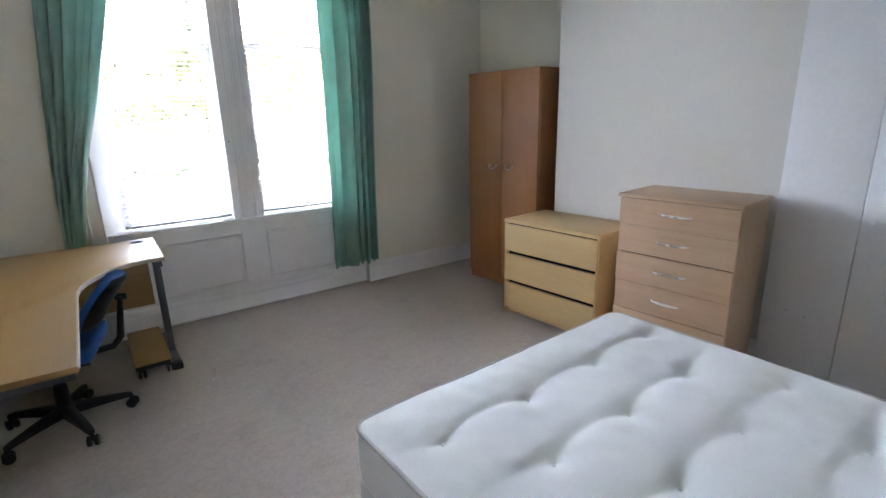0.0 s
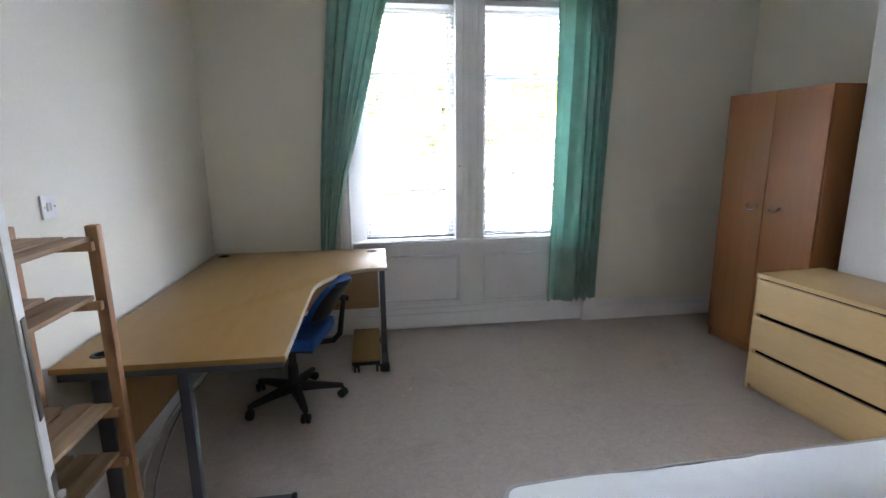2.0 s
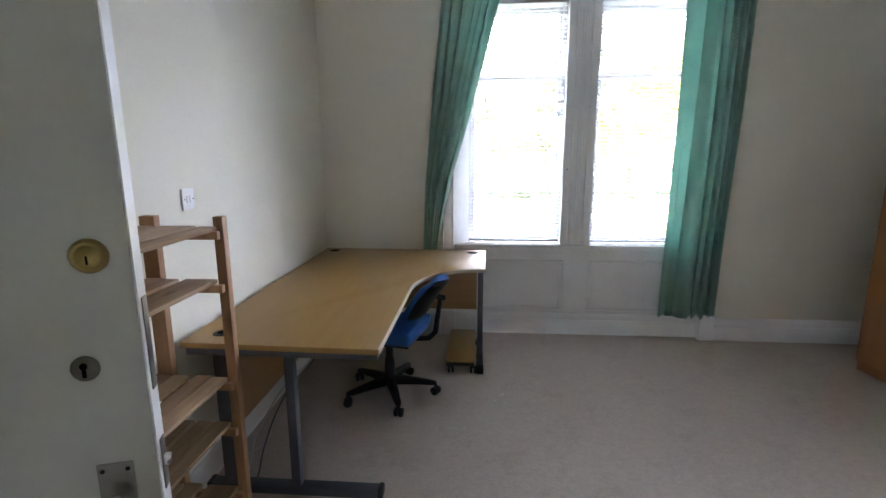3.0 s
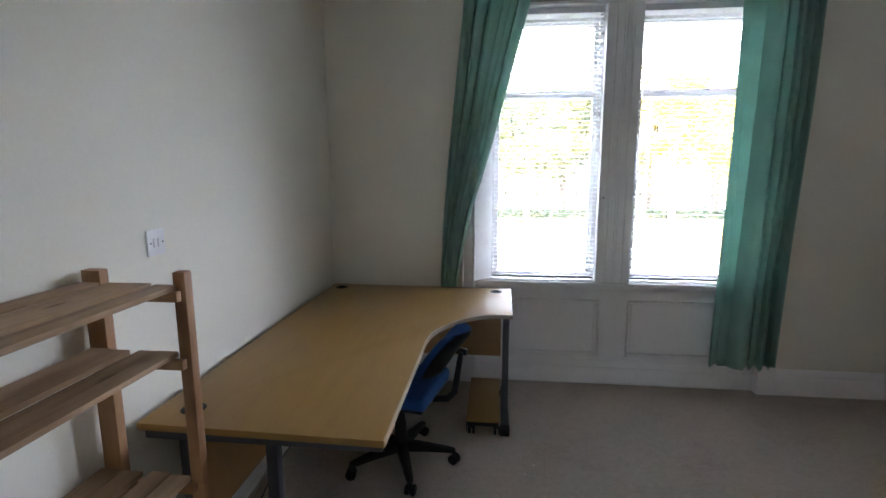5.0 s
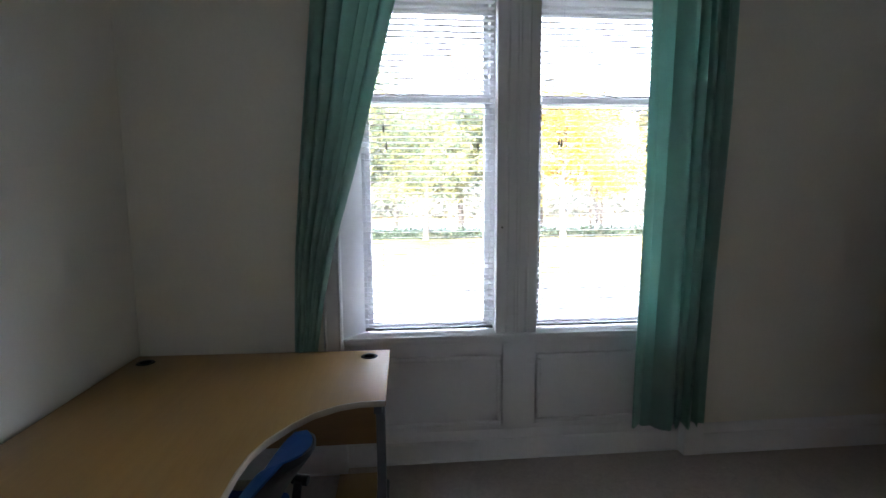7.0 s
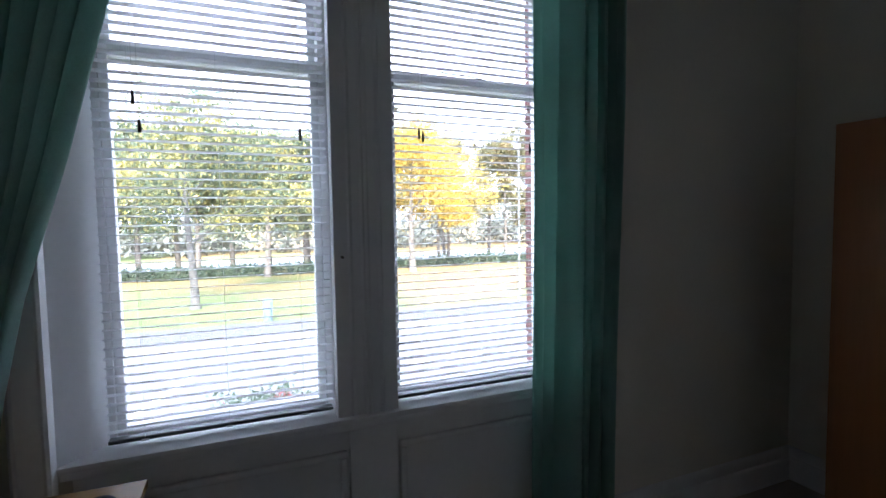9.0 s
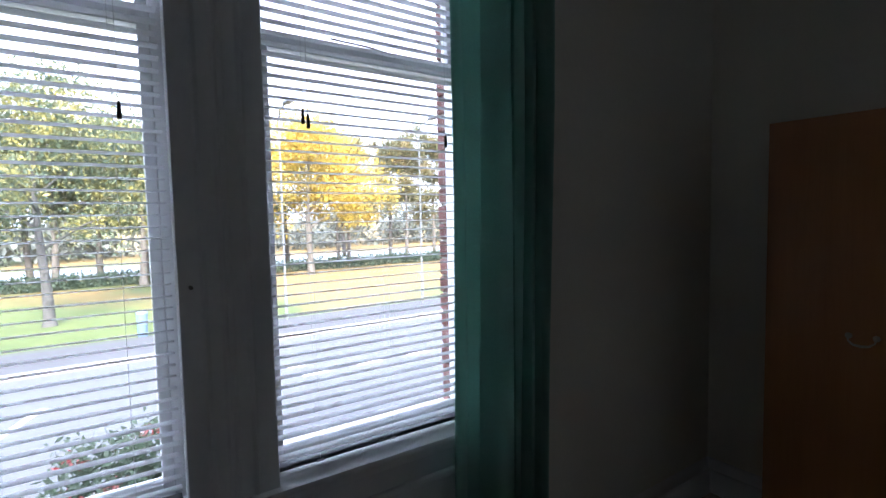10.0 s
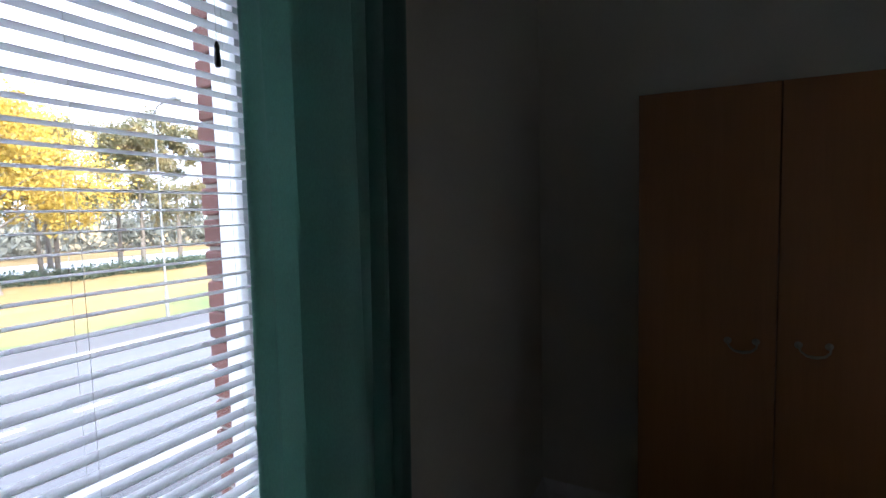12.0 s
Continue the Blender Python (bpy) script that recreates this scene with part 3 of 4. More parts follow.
def curtain(label, left, right, z0, z1, folds, depth, seed, ridges=()):
    """Hanging pleated cloth between two edges that drift with height; ridges (place, width before, width after, depth) shape single folds."""
    rnd = random.Random(seed)
    w = thing("curtain", (0, -0.135, 0), label, "curtain", "curtains at the window")
    nx, nz = folds * 16, 60
    p1, p2, p3 = (rnd.uniform(0, math.tau) for _ in range(3))
    bm = B()
    grid = []
    for j in range(nz + 1):
        k = j / nz
        z = z0 + (z1 - z0) * k
        row = []
        for i in range(nx + 1):
            u = i / nx
            a = math.tau * (u * folds + 0.30 * math.sin(u * 7.0 + p1) + 0.16 * math.sin(u * 13 + p2)) + 0.45 * math.sin(z * 1.5 + u * 5 + p3)
            amp = depth * (0.72 + 0.33 * math.sin(u * 9.0 + p2 + 0.5 * z)) * (1.0 - 0.35 * k)
            x = left(z) + (right(z) - left(z)) * u + 0.016 * math.cos(a) * math.sin(math.pi * u)
            y = amp * math.sin(a) + 0.22 * amp * math.sin(a * 2 + z * 1.1 + p1) + 0.010 * math.sin(z * 2.3 + u * 6 + p3)
            if ridges:
                y = 0.030 + 0.004 * math.sin(z * 2.3 + u * 6 + p3)
                for c0, r0, r1, d in ridges:
                    q = u - c0 - 0.010 * math.sin(z * 1.7 + c0 * 9)
                    q = abs(q) / ((r0 if q < 0 else r1) * (1.0 + 0.10 * math.sin(z * 1.2 + c0 * 20)))
                    if q < 1:
                        y -= d * (1.0 - 0.25 * k) * (1 - q * q)
            hem = 0.010 * math.cos(a) * max(0, 1 - k * 12)
            row.append(bm.verts.new((x, y, z + hem)))
        grid.append(row)
    for a, b in zip(grid, grid[1:]):
        for i in range(nx):
            bm.faces.new((a[i], a[i + 1], b[i + 1], b[i]))
    c = part("cloth", bm, CURTAIN, w)
    c.modifiers.new("thick", "SOLIDIFY").thickness = 0.003
    for i in range(folds + 1):
        x = left(z1) + (right(z1) - left(z1)) * i / folds
        part("heading_hook", box(B(), x - 0.006, -0.012, z1 - 0.01, x + 0.006, 0.012, z1 + 0.014), PLASTIC, w)
    return w


def ease(z, pts):
    for (za, a), (zb, b) in zip(pts, pts[1:]):
        if z <= zb:
            return a + (b - a) * max(0, (z - za) / (zb - za))
    return pts[-1][1]


curtain("teal green lined curtain swept aside behind the desk", lambda z: ease(z, [(0.3, 0.815), (0.75, 0.825), (1.2, 0.845), (1.7, 0.886), (2.2, 0.935), (2.85, 1.0)]),
        lambda z: ease(z, [(0.3, 0.925), (0.75, 0.945), (1.0, 0.985), (1.3, 1.05), (1.7, 1.17), (2.2, 1.30), (2.85, 1.47)]), 0.42, 2.84, 6, 0.036, 3)
curtain("teal green lined curtain hanging in soft folds", lambda z: ease(z, [(0.2, 2.712), (1.0, 2.722), (1.6, 2.728), (2.85, 2.728)]),
        lambda z: ease(z, [(0.2, 3.150), (1.0, 3.170), (2.0, 3.205), (2.85, 3.215)]), 0.218, 2.84, 6, 0.034, 8,
        [(0.02, 0.05, 0.10, 0.030), (0.395, 0.085, 0.15, 0.095), (0.60, 0.05, 0.06, 0.050), (0.735, 0.05, 0.065, 0.066), (0.86, 0.05, 0.055, 0.054), (0.965, 0.045, 0.045, 0.042)])
rail = thing("curtain_rail", (2.07, -0.135, 2.858), "plain white curtain track above the window", "curtain rail")
part("track", box(B(), -1.2, -0.013, -0.004, 1.2, 0.013, 0.014, 0.003), PLASTIC, rail)
for x in (-1.1, 0, 1.1):
    part("bracket", box(B(), x - 0.012, 0.013, -0.004, x + 0.012, 0.085, 0.010, 0.002), PLASTIC, rail)


# ---- corner desk ----
def corner_desk():
    d = thing("corner_desk", (0, 0, 0), "beech-topped L-shaped corner desk on grey metal legs", "desk")
    curve = [(1.300, -0.803), (1.22, -0.806), (1.14, -0.828), (1.05, -0.890), (0.985, -0.972), (0.925, -1.078), (0.895, -1.17), (0.884, -1.27)]
    outline = [(0.035, -0.135), (0.035, -2.165), (0.884, -2.185)] + curve[::-1] + [(1.322, -0.803), (1.330, -0.165)]
    part("desktop", slab(B(), outline, 0.719, 0.744, 0.003), BEECH, d)
    # front edge strip, its bright reflection put into a paler colour
    bm = B()
    front = [(0.884, -2.183)] + curve[::-1] + [(1.320, -0.803)]
    path = front
    lo = []
    for i, (x, y) in enumerate(path):
        a, b = path[max(0, i - 1)], path[min(len(path) - 1, i + 1)]
        t = Vector((b[0] - a[0], b[1] - a[1], 0)).normalized()
        nrm = Vector((t.y, -t.x, 0))
        lo.append([bm.verts.new(Vector((x, y, z)) + nrm * k) for z, k in ((0.720, -0.002), (0.720, 0.003), (0.726, 0.005), (0.738, 0.005), (0.7445, 0.002), (0.7445, -0.003))])
    for a, b in zip(lo, lo[1:]):
        for k in range(5):
            bm.faces.new((a[k], b[k], b[k + 1], a[k + 1]))
    bmesh.ops.recalc_face_normals(bm, faces=bm.faces[:])
    part("edge_glint_band", bm, EDGE_GLINT, d, "rounded front edge of the desk, coloured pale for its highlight")
    for x, y in ((1.225, -0.262), (0.125, -0.245), (0.165, -2.05)):
        g = part("grommet", lathe(B(), [(0.026, 0.744), (0.026, 0.7475), (0.038, 0.748), (0.043, 0.7445)], 24, (x, y, 0)), BLACK, d, "round black plastic cable grommet")
        part("grommet_hole", lathe(B(), [(0.0255, 0.7450), (0.0255, 0.7466)], 20, (x, y, 0)), HOLE, g)
    # near leg across the west wing
    for name, bm in (("foot_bar", box(B(), 0.06, -2.115, 0.0, 0.86, -2.055, 0.042, 0.008)),
                     ("leg", box(B(), 0.452, -2.108, 0.040, 0.494, -2.066, 0.70, 0.006)),
                     ("leg", box(B(), 0.14, -2.110, 0.040, 0.20, -2.065, 0.70, 0.006)),
                     ("top_bar", box(B(), 0.05, -2.150, 0.682, 0.87, -2.118, 0.7185, 0.004)),
                     ("front_bar", box(B(), 0.845, -2.15, 0.685, 0.872, -1.30, 0.7185, 0.004)),
                     ("back_bar", box(B(), 0.06, -2.13, 0.68, 0.10, -0.20, 0.7185, 0.004)),
                     ("foot_bar", box(B(), 1.265, -0.79, 0.0, 1.315, -0.22, 0.042, 0.008)),
                     ("leg", box(B(), 1.27, -0.60, 0.040, 1.31, -0.525, 0.70, 0.006)),
                     ("top_bar", box(B(), 1.272, -0.785, 0.678, 1.306, -0.18, 0.7185, 0.004)),
                     ("leg", box(B(), 0.075, -0.24, 0.0, 0.125, -0.19, 0.719, 0.006))):
        part(name, bm, GREYMETAL, d)
    for x, y in ((1.29, -0.805), (0.066, -2.085), (0.855, -2.085)):
        part("foot_cap", box(B(), x - 0.012 if x < 1 else x - 0.028, y - 0.032, 0.0, x + 0.012 if x < 1 else x + 0.028, y + 0.032, 0.046, 0.008), BLACK, d)
    part("modesty_panel", box(B(), 0.13, -0.315, 0.30, 1.262, -0.297, 0.70, 0.002), PANEL, d, "brown wood-foil modesty panel")
    part("modesty_panel", box(B(), 0.165, -2.05, 0.28, 0.183, -0.34, 0.70, 0.002), PANEL, d, "brown wood-foil modesty panel")
    return d


corner_desk()


def cpu_stand():
    s = thing("computer_stand", (1.160, -0.560, 0), "low beech computer stand on black castors under the desk", "computer stand")
    part("board", box(B(), -0.102, -0.305, 0.098, 0.098, 0.290, 0.116, 0.006), BEECH, s)
    part("frame", box(B(), -0.096, -0.275, 0.058, 0.092, 0.275, 0.097, 0.004), BLACK, s)
    part("skirt", box(B(), -0.100, -0.292, 0.030, -0.0965, 0.280, 0.097, 0.001), BLACK, s)
    for x in (-0.07, 0.085):
        for y in (-0.255, 0.245):
            bm = B()
            for off in (-0.013, 0.013):
                cyl(bm, (x + off - 0.008, y, 0.026), (x + off + 0.008, y, 0.026), 0.026, n=18, bev=0.004)
            c = part("castor", bm, BLACK, s)
            part("castor_stem", cyl(B(), (x, y, 0.04), (x, y, 0.062), 0.008, n=10), BLACK, c)
    return s


cpu_stand()


# ---- swivel chair ----
def swivel_chair():
    c = thing("swivel_chair", (0.723, -1.143, 0), "blue fabric swivel chair on a black five-star base", "chair")
    part("hub", lathe(B(), [(0.03, 0.07), (0.045, 0.075), (0.045, 0.125), (0.034, 0.135), (0.03, 0.24), (0.024, 0.245), (0.022, 0.40)], 20), BLACK, c)
    for k in range(5):
        a = radians(2 + k * 72)
        d, s = Vector((math.cos(a), math.sin(a), 0)), Vector((-math.sin(a), math.cos(a), 0))
        bm = B()
        tip = d * 0.290
        ring = []
        for r, w, z0, z1 in ((0.02, 0.030, 0.075, 0.128), (0.15, 0.024, 0.075, 0.112), (0.27, 0.019, 0.070, 0.092), (0.295, 0.014, 0.066, 0.086)):
            p = d * r
            ring.append([bm.verts.new(p + s * q + Vector((0, 0, z))) for q, z in ((-w, z0), (w, z0), (w, z1 - 0.008), (w * 0.6, z1), (-w * 0.6, z1), (-w, z1 - 0.008))])
        for u, v in zip(ring, ring[1:]):
            for i in range(6):
                bm.faces.new((u[i], u[(i + 1) % 6], v[(i + 1) % 6], v[i]))
        bm.faces.new(ring[0][::-1]), bm.faces.new(ring[-1])
        bmesh.ops.recalc_face_normals(bm, faces=bm.faces[:])
        arm = part("base_arm", bm, BLACK, c)
        t = radians(2 + k * 72 + 60)
        e = Vector((math.cos(t), math.sin(t), 0))
        bm = B()
        for off in (-0.015, 0.015):
            q = tip + e * off + Vector((0, 0, 0.027))
            cyl(bm, q - e * 0.010, q + e * 0.010, 0.027, n=18, bev=0.005)
        cyl(bm, tip + Vector((0, 0, 0.03)), tip + Vector((0, 0, 0.072)), 0.010, n=10)
        part("castor", bm, BLACK, arm)
    # the chair looks towards the west wall, turned a little to the doorway
    q = Matrix.Rotation(radians(168), 4, "Z")
    bm = box(B(), -0.215, -0.215, 0.415, 0.215, 0.215, 0.485, 0.032, 4)
    for v in bm.verts:
        r = (v.co.x ** 2 + v.co.y ** 2) / 0.09
        if v.co.z > 0.45:
            v.co.z += 0.010 * r - 0.012 * max(0, 1 - r)
        if v.co.x > 0.15:
            v.co.z -= 0.012
    bm.transform(q)
    part("seat", bm, BLUE, c, "royal blue fabric seat cushion")
    bm = box(B(), -0.20, -0.20, 0.400, 0.20, 0.20, 0.418, 0.008)
    bm.transform(q)
    part("seat_pan", bm, BLACK, c)
    bm = tube(B(), [(-0.04, 0, 0.395), (-0.18, 0, 0.392), (-0.265, 0, 0.405), (-0.305, 0, 0.45), (-0.318, 0, 0.54), (-0.338, 0, 0.67)], [0.016, 0.016, 0.017, 0.018, 0.016, 0.013], 10)
    bm.transform(q)
    part("back_bar", bm, BLACK, c, "black ribbed back support bar")

    def back(bm, off, thick, w, h, z):
        nu, nv = 14, 14
        faces = [[], []]
        for side in (0, 1):
            for j in range(nv + 1):
                row = []
                for i in range(nu + 1):
                    u, v = -1 + 2 * i / nu, -1 + 2 * j / nv
                    k = (1 - abs(u) ** 3.2) ** 0.5 if abs(u) < 1 else 0
                    k2 = (1 - abs(v) ** 3.2) ** 0.5 if abs(v) < 1 else 0
                    edge = min(k, k2)
                    sx = u * w * (0.62 + 0.38 * (1 - abs(v) ** 3) ** 0.5 if abs(v) < 1 else 0.62)
                    x = off + 0.05 * (u * u) * 1.0 - 0.02 * v * v + (thick * edge if side else 0) - 0.085 * v
                    row.append(bm.verts.new((x, sx, z + v * h)))
                faces[side].append(row)
        for side in (0, 1):
            g = faces[side]
            for j in range(nv):
                for i in range(nu):
                    bm.faces.new((g[j][i], g[j][i + 1], g[j + 1][i + 1], g[j + 1][i]))
        bmesh.ops.remove_doubles(bm, verts=bm.verts[:], dist=0.0006)
        bmesh.ops.recalc_face_normals(bm, faces=bm.faces[:])
        return bm

    bm = back(B(), -0.278, 0.080, 0.162, 0.128, 0.662)
    bm.transform(q)
    part("backrest", bm, BLUE, c, "royal blue fabric backrest")
    bm = back(B(), -0.284, -0.026, 0.158, 0.124, 0.662)
    bm.transform(q)
    shell = part("back_shell", bm, BLACK, c, "black plastic back shell")
    bm = cyl(B(), (-0.312, -0.015, 0.668), (-0.366, -0.015, 0.664), 0.017, n=14, bev=0.004)
    bm.transform(q)
    part("knob", bm, BLACK, shell)
    bm = tube(B(), [(0, 0.12, 0.40), (0, 0.2, 0.398), (0, 0.26, 0.392)], 0.006, 8)
    bm.transform(q)
    part("lever", bm, BLACK, c)
    return c


swivel_chair()


# ---- pine shelf unit ----
def shelf_unit():
    s = thing("pine_shelf_unit", (0, 0, 0), "narrow open pine shelf unit with slatted shelves against the wall", "shelf")
    y0, y1, top = -3.06, -2.258, 1.292
    for x in (0.018, 0.304):
        for y in (y0 - 0.02, y1):
            w = 0.060 if x < 0.1 else 0.038
            part("post", box(B(), x, y - 0.034, 0.0, x + w, y, top, 0.004), PINEPOST, s)
    pitch = 0.0755
    bm = box(B(), 0, y0 - 0.018, -0.016, 0.066, y1 - 0.036, 0, 0.003)
    me = mesh_of("slat", bm, PINE)
    for z in (1.258, 1.056, 0.662, 0.466, 0.180):
        for i in range(4):
            shared("slat", me, s, (0.020 + i * pitch, random.uniform(-0.004, 0.003), z + random.uniform(-0.001, 0.001)), (0, 0, random.uniform(-0.3, 0.3)))
        for y in (y0 + 0.012, y1 - 0.056):
            part("shelf_bearer", box(B(), 0.028, y - 0.010, z - 0.047, 0.335, y + 0.012, z - 0.0165, 0.004), PINEPOST, s)
    return s


shelf_unit()

# light switch on the west wall
sw = thing("light_switch", (0.0, -1.948, 1.322), "white plastic two-gang light switch on the wall", "switch")
part("plate", box(B(), 0.0, -0.044, -0.046, 0.009, 0.044, 0.046, 0.003), PLASTIC, sw)
for y in (-0.011, 0.011):
    part("rocker", box(B(), 0.009, y - 0.008, -0.016, 0.0135, y + 0.008, 0.016, 0.0015), PLASTIC, sw)
for y in (-0.031, 0.031):
    part("screw", cyl(B(), (0.009, y, 0), (0.0105, y, 0), 0.0035, n=12), IRON, sw)

# cables under the desk
for i, pts in enumerate(([(0.215, -0.60, 0.30), (0.205, -1.10, 0.205), (0.200, -1.40, 0.228), (0.200, -1.61, 0.228), (0.205, -1.80, 0.20), (0.21, -1.95, 0.155), (0.225, -2.03, 0.10), (0.24, -2.20, 0.012), (0.20, -2.34, 0.012)],
                         [(0.215, -0.60, 0.28), (0.21, -1.10, 0.19), (0.205, -1.42, 0.20), (0.21, -1.68, 0.16), (0.22, -1.88, 0.07), (0.25, -2.03, 0.012), (0.27, -2.25, 0.012)])):
    cu = thing("cable", pts[-1], "thin grey-white mains cable hanging under the desk", "cable", "cables under the desk")
    o = Vector(pts[-1])
    fine = []
    for k in range(len(pts) - 1):
        p0, p1, p2, p3 = (Vector(pts[max(0, min(len(pts) - 1, k + j))]) for j in (-1, 0, 1, 2))
        for t in (0, 0.2, 0.4, 0.6, 0.8):
            fine.append(0.5 * (2 * p1 + (p2 - p0) * t + (2 * p0 - 5 * p1 + 4 * p2 - p3) * t * t + (3 * p1 - p0 - 3 * p2 + p3) * t ** 3) - o)
    fine.append(Vector(pts[-1]) - o)
    part("lead", tube(B(), fine, 0.0045, 7), PIPING if i == 0 else GREYMETAL, cu)
    part("plug", box(B(), -0.02, -0.02, -0.010, 0.02, 0.02, 0.022, 0.006), PIPING if i == 0 else BLACK, cu)


# ---- room door, standing open ----
def room_door():
    hinge, free = Vector((-0.005, -3.505, 0)), Vector((0.709, -3.253, 0))
    rz = math.degrees(math.atan2(free.y - hinge.y, free.x - hinge.x))
    L = (free - hinge).length
    d = thing("door_1", (hinge.x, hinge.y, 0.012), "cream painted flush bedroom door standing wide open", "door", rz=rz)
    tagged(d, kind="structure")
    T, Hd = 0.042, 1.985
    bm = B()
    box(bm, 0, 0, 0, L, T, Hd, 0.003)
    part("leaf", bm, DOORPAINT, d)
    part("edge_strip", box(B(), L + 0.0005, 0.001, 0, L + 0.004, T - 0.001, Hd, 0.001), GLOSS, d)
    r = part("cylinder_lock", lathe(B(), [(0.0, 0.0), (0.029, -0.001), (0.029, -0.005), (0.024, -0.011), (0.019, -0.010), (0.015, -0.013), (0.0, -0.014)], 28, (L - 0.058, 0, 1.350), "y"), BRASS, d, "round brass cylinder lock")
    part("key_slot", box(B(), L - 0.0595, -0.0150, 1.338, L - 0.0565, -0.0128, 1.352), HOLE, r)
    e = part("escutcheon", lathe(B(), [(0.0, 0.0), (0.0225, -0.001), (0.0225, -0.003), (0.017, -0.007), (0.0, -0.0075)], 28, (L - 0.088, 0, 1.157), "y"), IRON, d, "round tarnished keyhole plate")
    bm = cyl(B(), (L - 0.088, -0.0068, 1.163), (L - 0.088, -0.0092, 1.163), 0.006, n=14)
    box(bm, L - 0.091, -0.0092, 1.143, L - 0.085, -0.0068, 1.163)
    part("keyhole", bm, HOLE, e)
    # darker steel than the knob puts the plate's shadow into its metal
    p = part("latch_plate", box(B(), L - 0.095, -0.004, 0.82, L - 0.037, 0.0, 0.975, 0.0015), IRON, d, "metal door plate with screws, darkened for the shadow on it")
    part("knob", lathe(B(), [(0.010, -0.004), (0.010, -0.028), (0.022, -0.036), (0.026, -0.048), (0.020, -0.060), (0.0, -0.063)], 24, (L - 0.066, 0, 0.905), "y"), CHROME, p)
    for x in (L - 0.086, L - 0.046):
        part("screw", cyl(B(), (x, -0.004, 0.962), (x, -0.0055, 0.962), 0.004, n=12), HOLE, p)
    part("lock_faceplate", box(B(), L + 0.0045, 0.010, 1.10, L + 0.0065, 0.032, 1.27, 0.0005), IRON, d)
    part("latch_faceplate", box(B(), L + 0.0045, 0.010, 0.90, L + 0.0065, 0.032, 1.0, 0.0005), IRON, d)
    part("latch_bolt", box(B(), L + 0.006, 0.014, 0.945, L + 0.018, 0.028, 0.965, 0.003), CHROME, d)
    for z in (0.25, 1.7):
        part("hinge", cyl(B(), (-0.004, -0.004, z), (-0.004, -0.004, z + 0.1), 0.006, n=12), IRON, d)


room_door()
bm = B()
box(bm, -0.235, -3.515, 0, 0.0, -3.50, 2.06)
box(bm, -0.235, -4.32, 0, 0.0, -4.295, 2.06)
box(bm, -0.235, -4.295, 2.035, 0.0, -3.515, 2.06)
structure("trim_door_lining", bm, GLOSS, "white painted lining of the doorway", "trim")


# ---- wardrobe in the alcove ----
def wardrobe():
    W, D, H = 0.785, 0.50, 1.885
    w = thing("wardrobe", (3.928, -0.560, 0), "tall cherry-veneered two-door wardrobe in the alcove", "wardrobe", rz=5.5)
    bm = B()
    box(bm, 0.020, -W, 0.0, D, -W + 0.018, H, 0.0015)
    box(bm, 0.020, -0.018, 0.0, D, 0.0, H, 0.0015)
    box(bm, 0.020, -W + 0.0185, H - 0.018, D, -0.0185, H, 0.0015)
    box(bm, 0.035, -W + 0.0185, 0.075, D, -0.0185, 0.093)
    box(bm, D - 0.006, -W + 0.0185, 0.093, D - 0.001, -0.0185, H - 0.018)
    part("carcass", bm, CHERRY, w)
    part("plinth", box(B(), 0.030, -W + 0.0185, 0.0, 0.048, -0.0185, 0.074, 0.001), CHERRY, w)
    for a, b, hy in ((-0.391, -0.002, -0.300), (-W + 0.002, -0.394, -0.485)):
        d = part("door", box(B(), 0.0, a, 0.078, 0.0185, b, H - 0.002, 0.002), CHERRY, w)
        bm = tube(B(), [(-0.012, hy - 0.040, 1.098), (-0.020, hy - 0.036, 1.083), (-0.026, hy - 0.022, 1.072), (-0.028, hy, 1.069), (-0.026, hy + 0.022, 1.072), (-0.020, hy + 0.036, 1.083), (-0.012, hy + 0.040, 1.098)], [0.003, 0.003, 0.004, 0.005, 0.004, 0.003, 0.003], 8)
        for s in (-0.038, 0.038):
            lathe(bm, [(0.010, 0.0), (0.011, -0.003), (0.006, -0.008), (0.006, -0.014), (0.003, -0.017)], 14, (0, hy + s, 1.098), "x")
        part("handle", bm, PEWTER, d, "small silvered drop handle")
    return w


wardrobe()


# ---- low chest of three drawers ----
def low_chest():
    W, D, H = 0.825, 0.50, 0.760
    c = thing("low_chest_of_drawers", (3.560, -1.432, 0), "pale birch three-drawer chest with shade blacked into its gaps", "chest of drawers", rz=5)
    part("side_panel", box(B(), 0.004, -0.026, 0.0, D, 0.0, H - 0.0265, 0.002), BIRCH, c)
    part("side_panel", box(B(), 0.004, -W, 0.0, D, -W + 0.026, H - 0.0265, 0.002), BIRCH, c)
    part("top", box(B(), -0.002, -W - 0.001, H - 0.026, D, 0.001, H, 0.003), BIRCH, c)
    # black filling darkens the drawer gaps in place of their shade
    part("gap_shade_fill", box(B(), 0.030, -W + 0.0265, 0.05, D - 0.004, -0.0265, H - 0.027), GAP_SHADE, c)
    part("plinth_rail", box(B(), 0.022, -W + 0.0265, 0.012, 0.029, -0.0265, 0.05, 0.001), BIRCH, c)
    z = 0.048
    for h in (0.208, 0.208, 0.208):
        d = part("drawer", box(B(), -0.004, -W + 0.012, z, 0.016, -0.012, z + h, 0.002), BIRCH, c)
        # black strip adds to the painted shade behind each front
        part("drawer_shade_strip", box(B(), 0.0165, -W + 0.03, z + 0.01, 0.0295, -0.03, z + h - 0.012), GAP_SHADE, d)
        z += h + 0.026
    for y in (-0.013, -W + 0.013):
        part("foot_glide", box(B(), 0.006, y - 0.010, 0.0, 0.030, y + 0.010, 0.030, 0.002), PLASTIC, c)


low_chest()


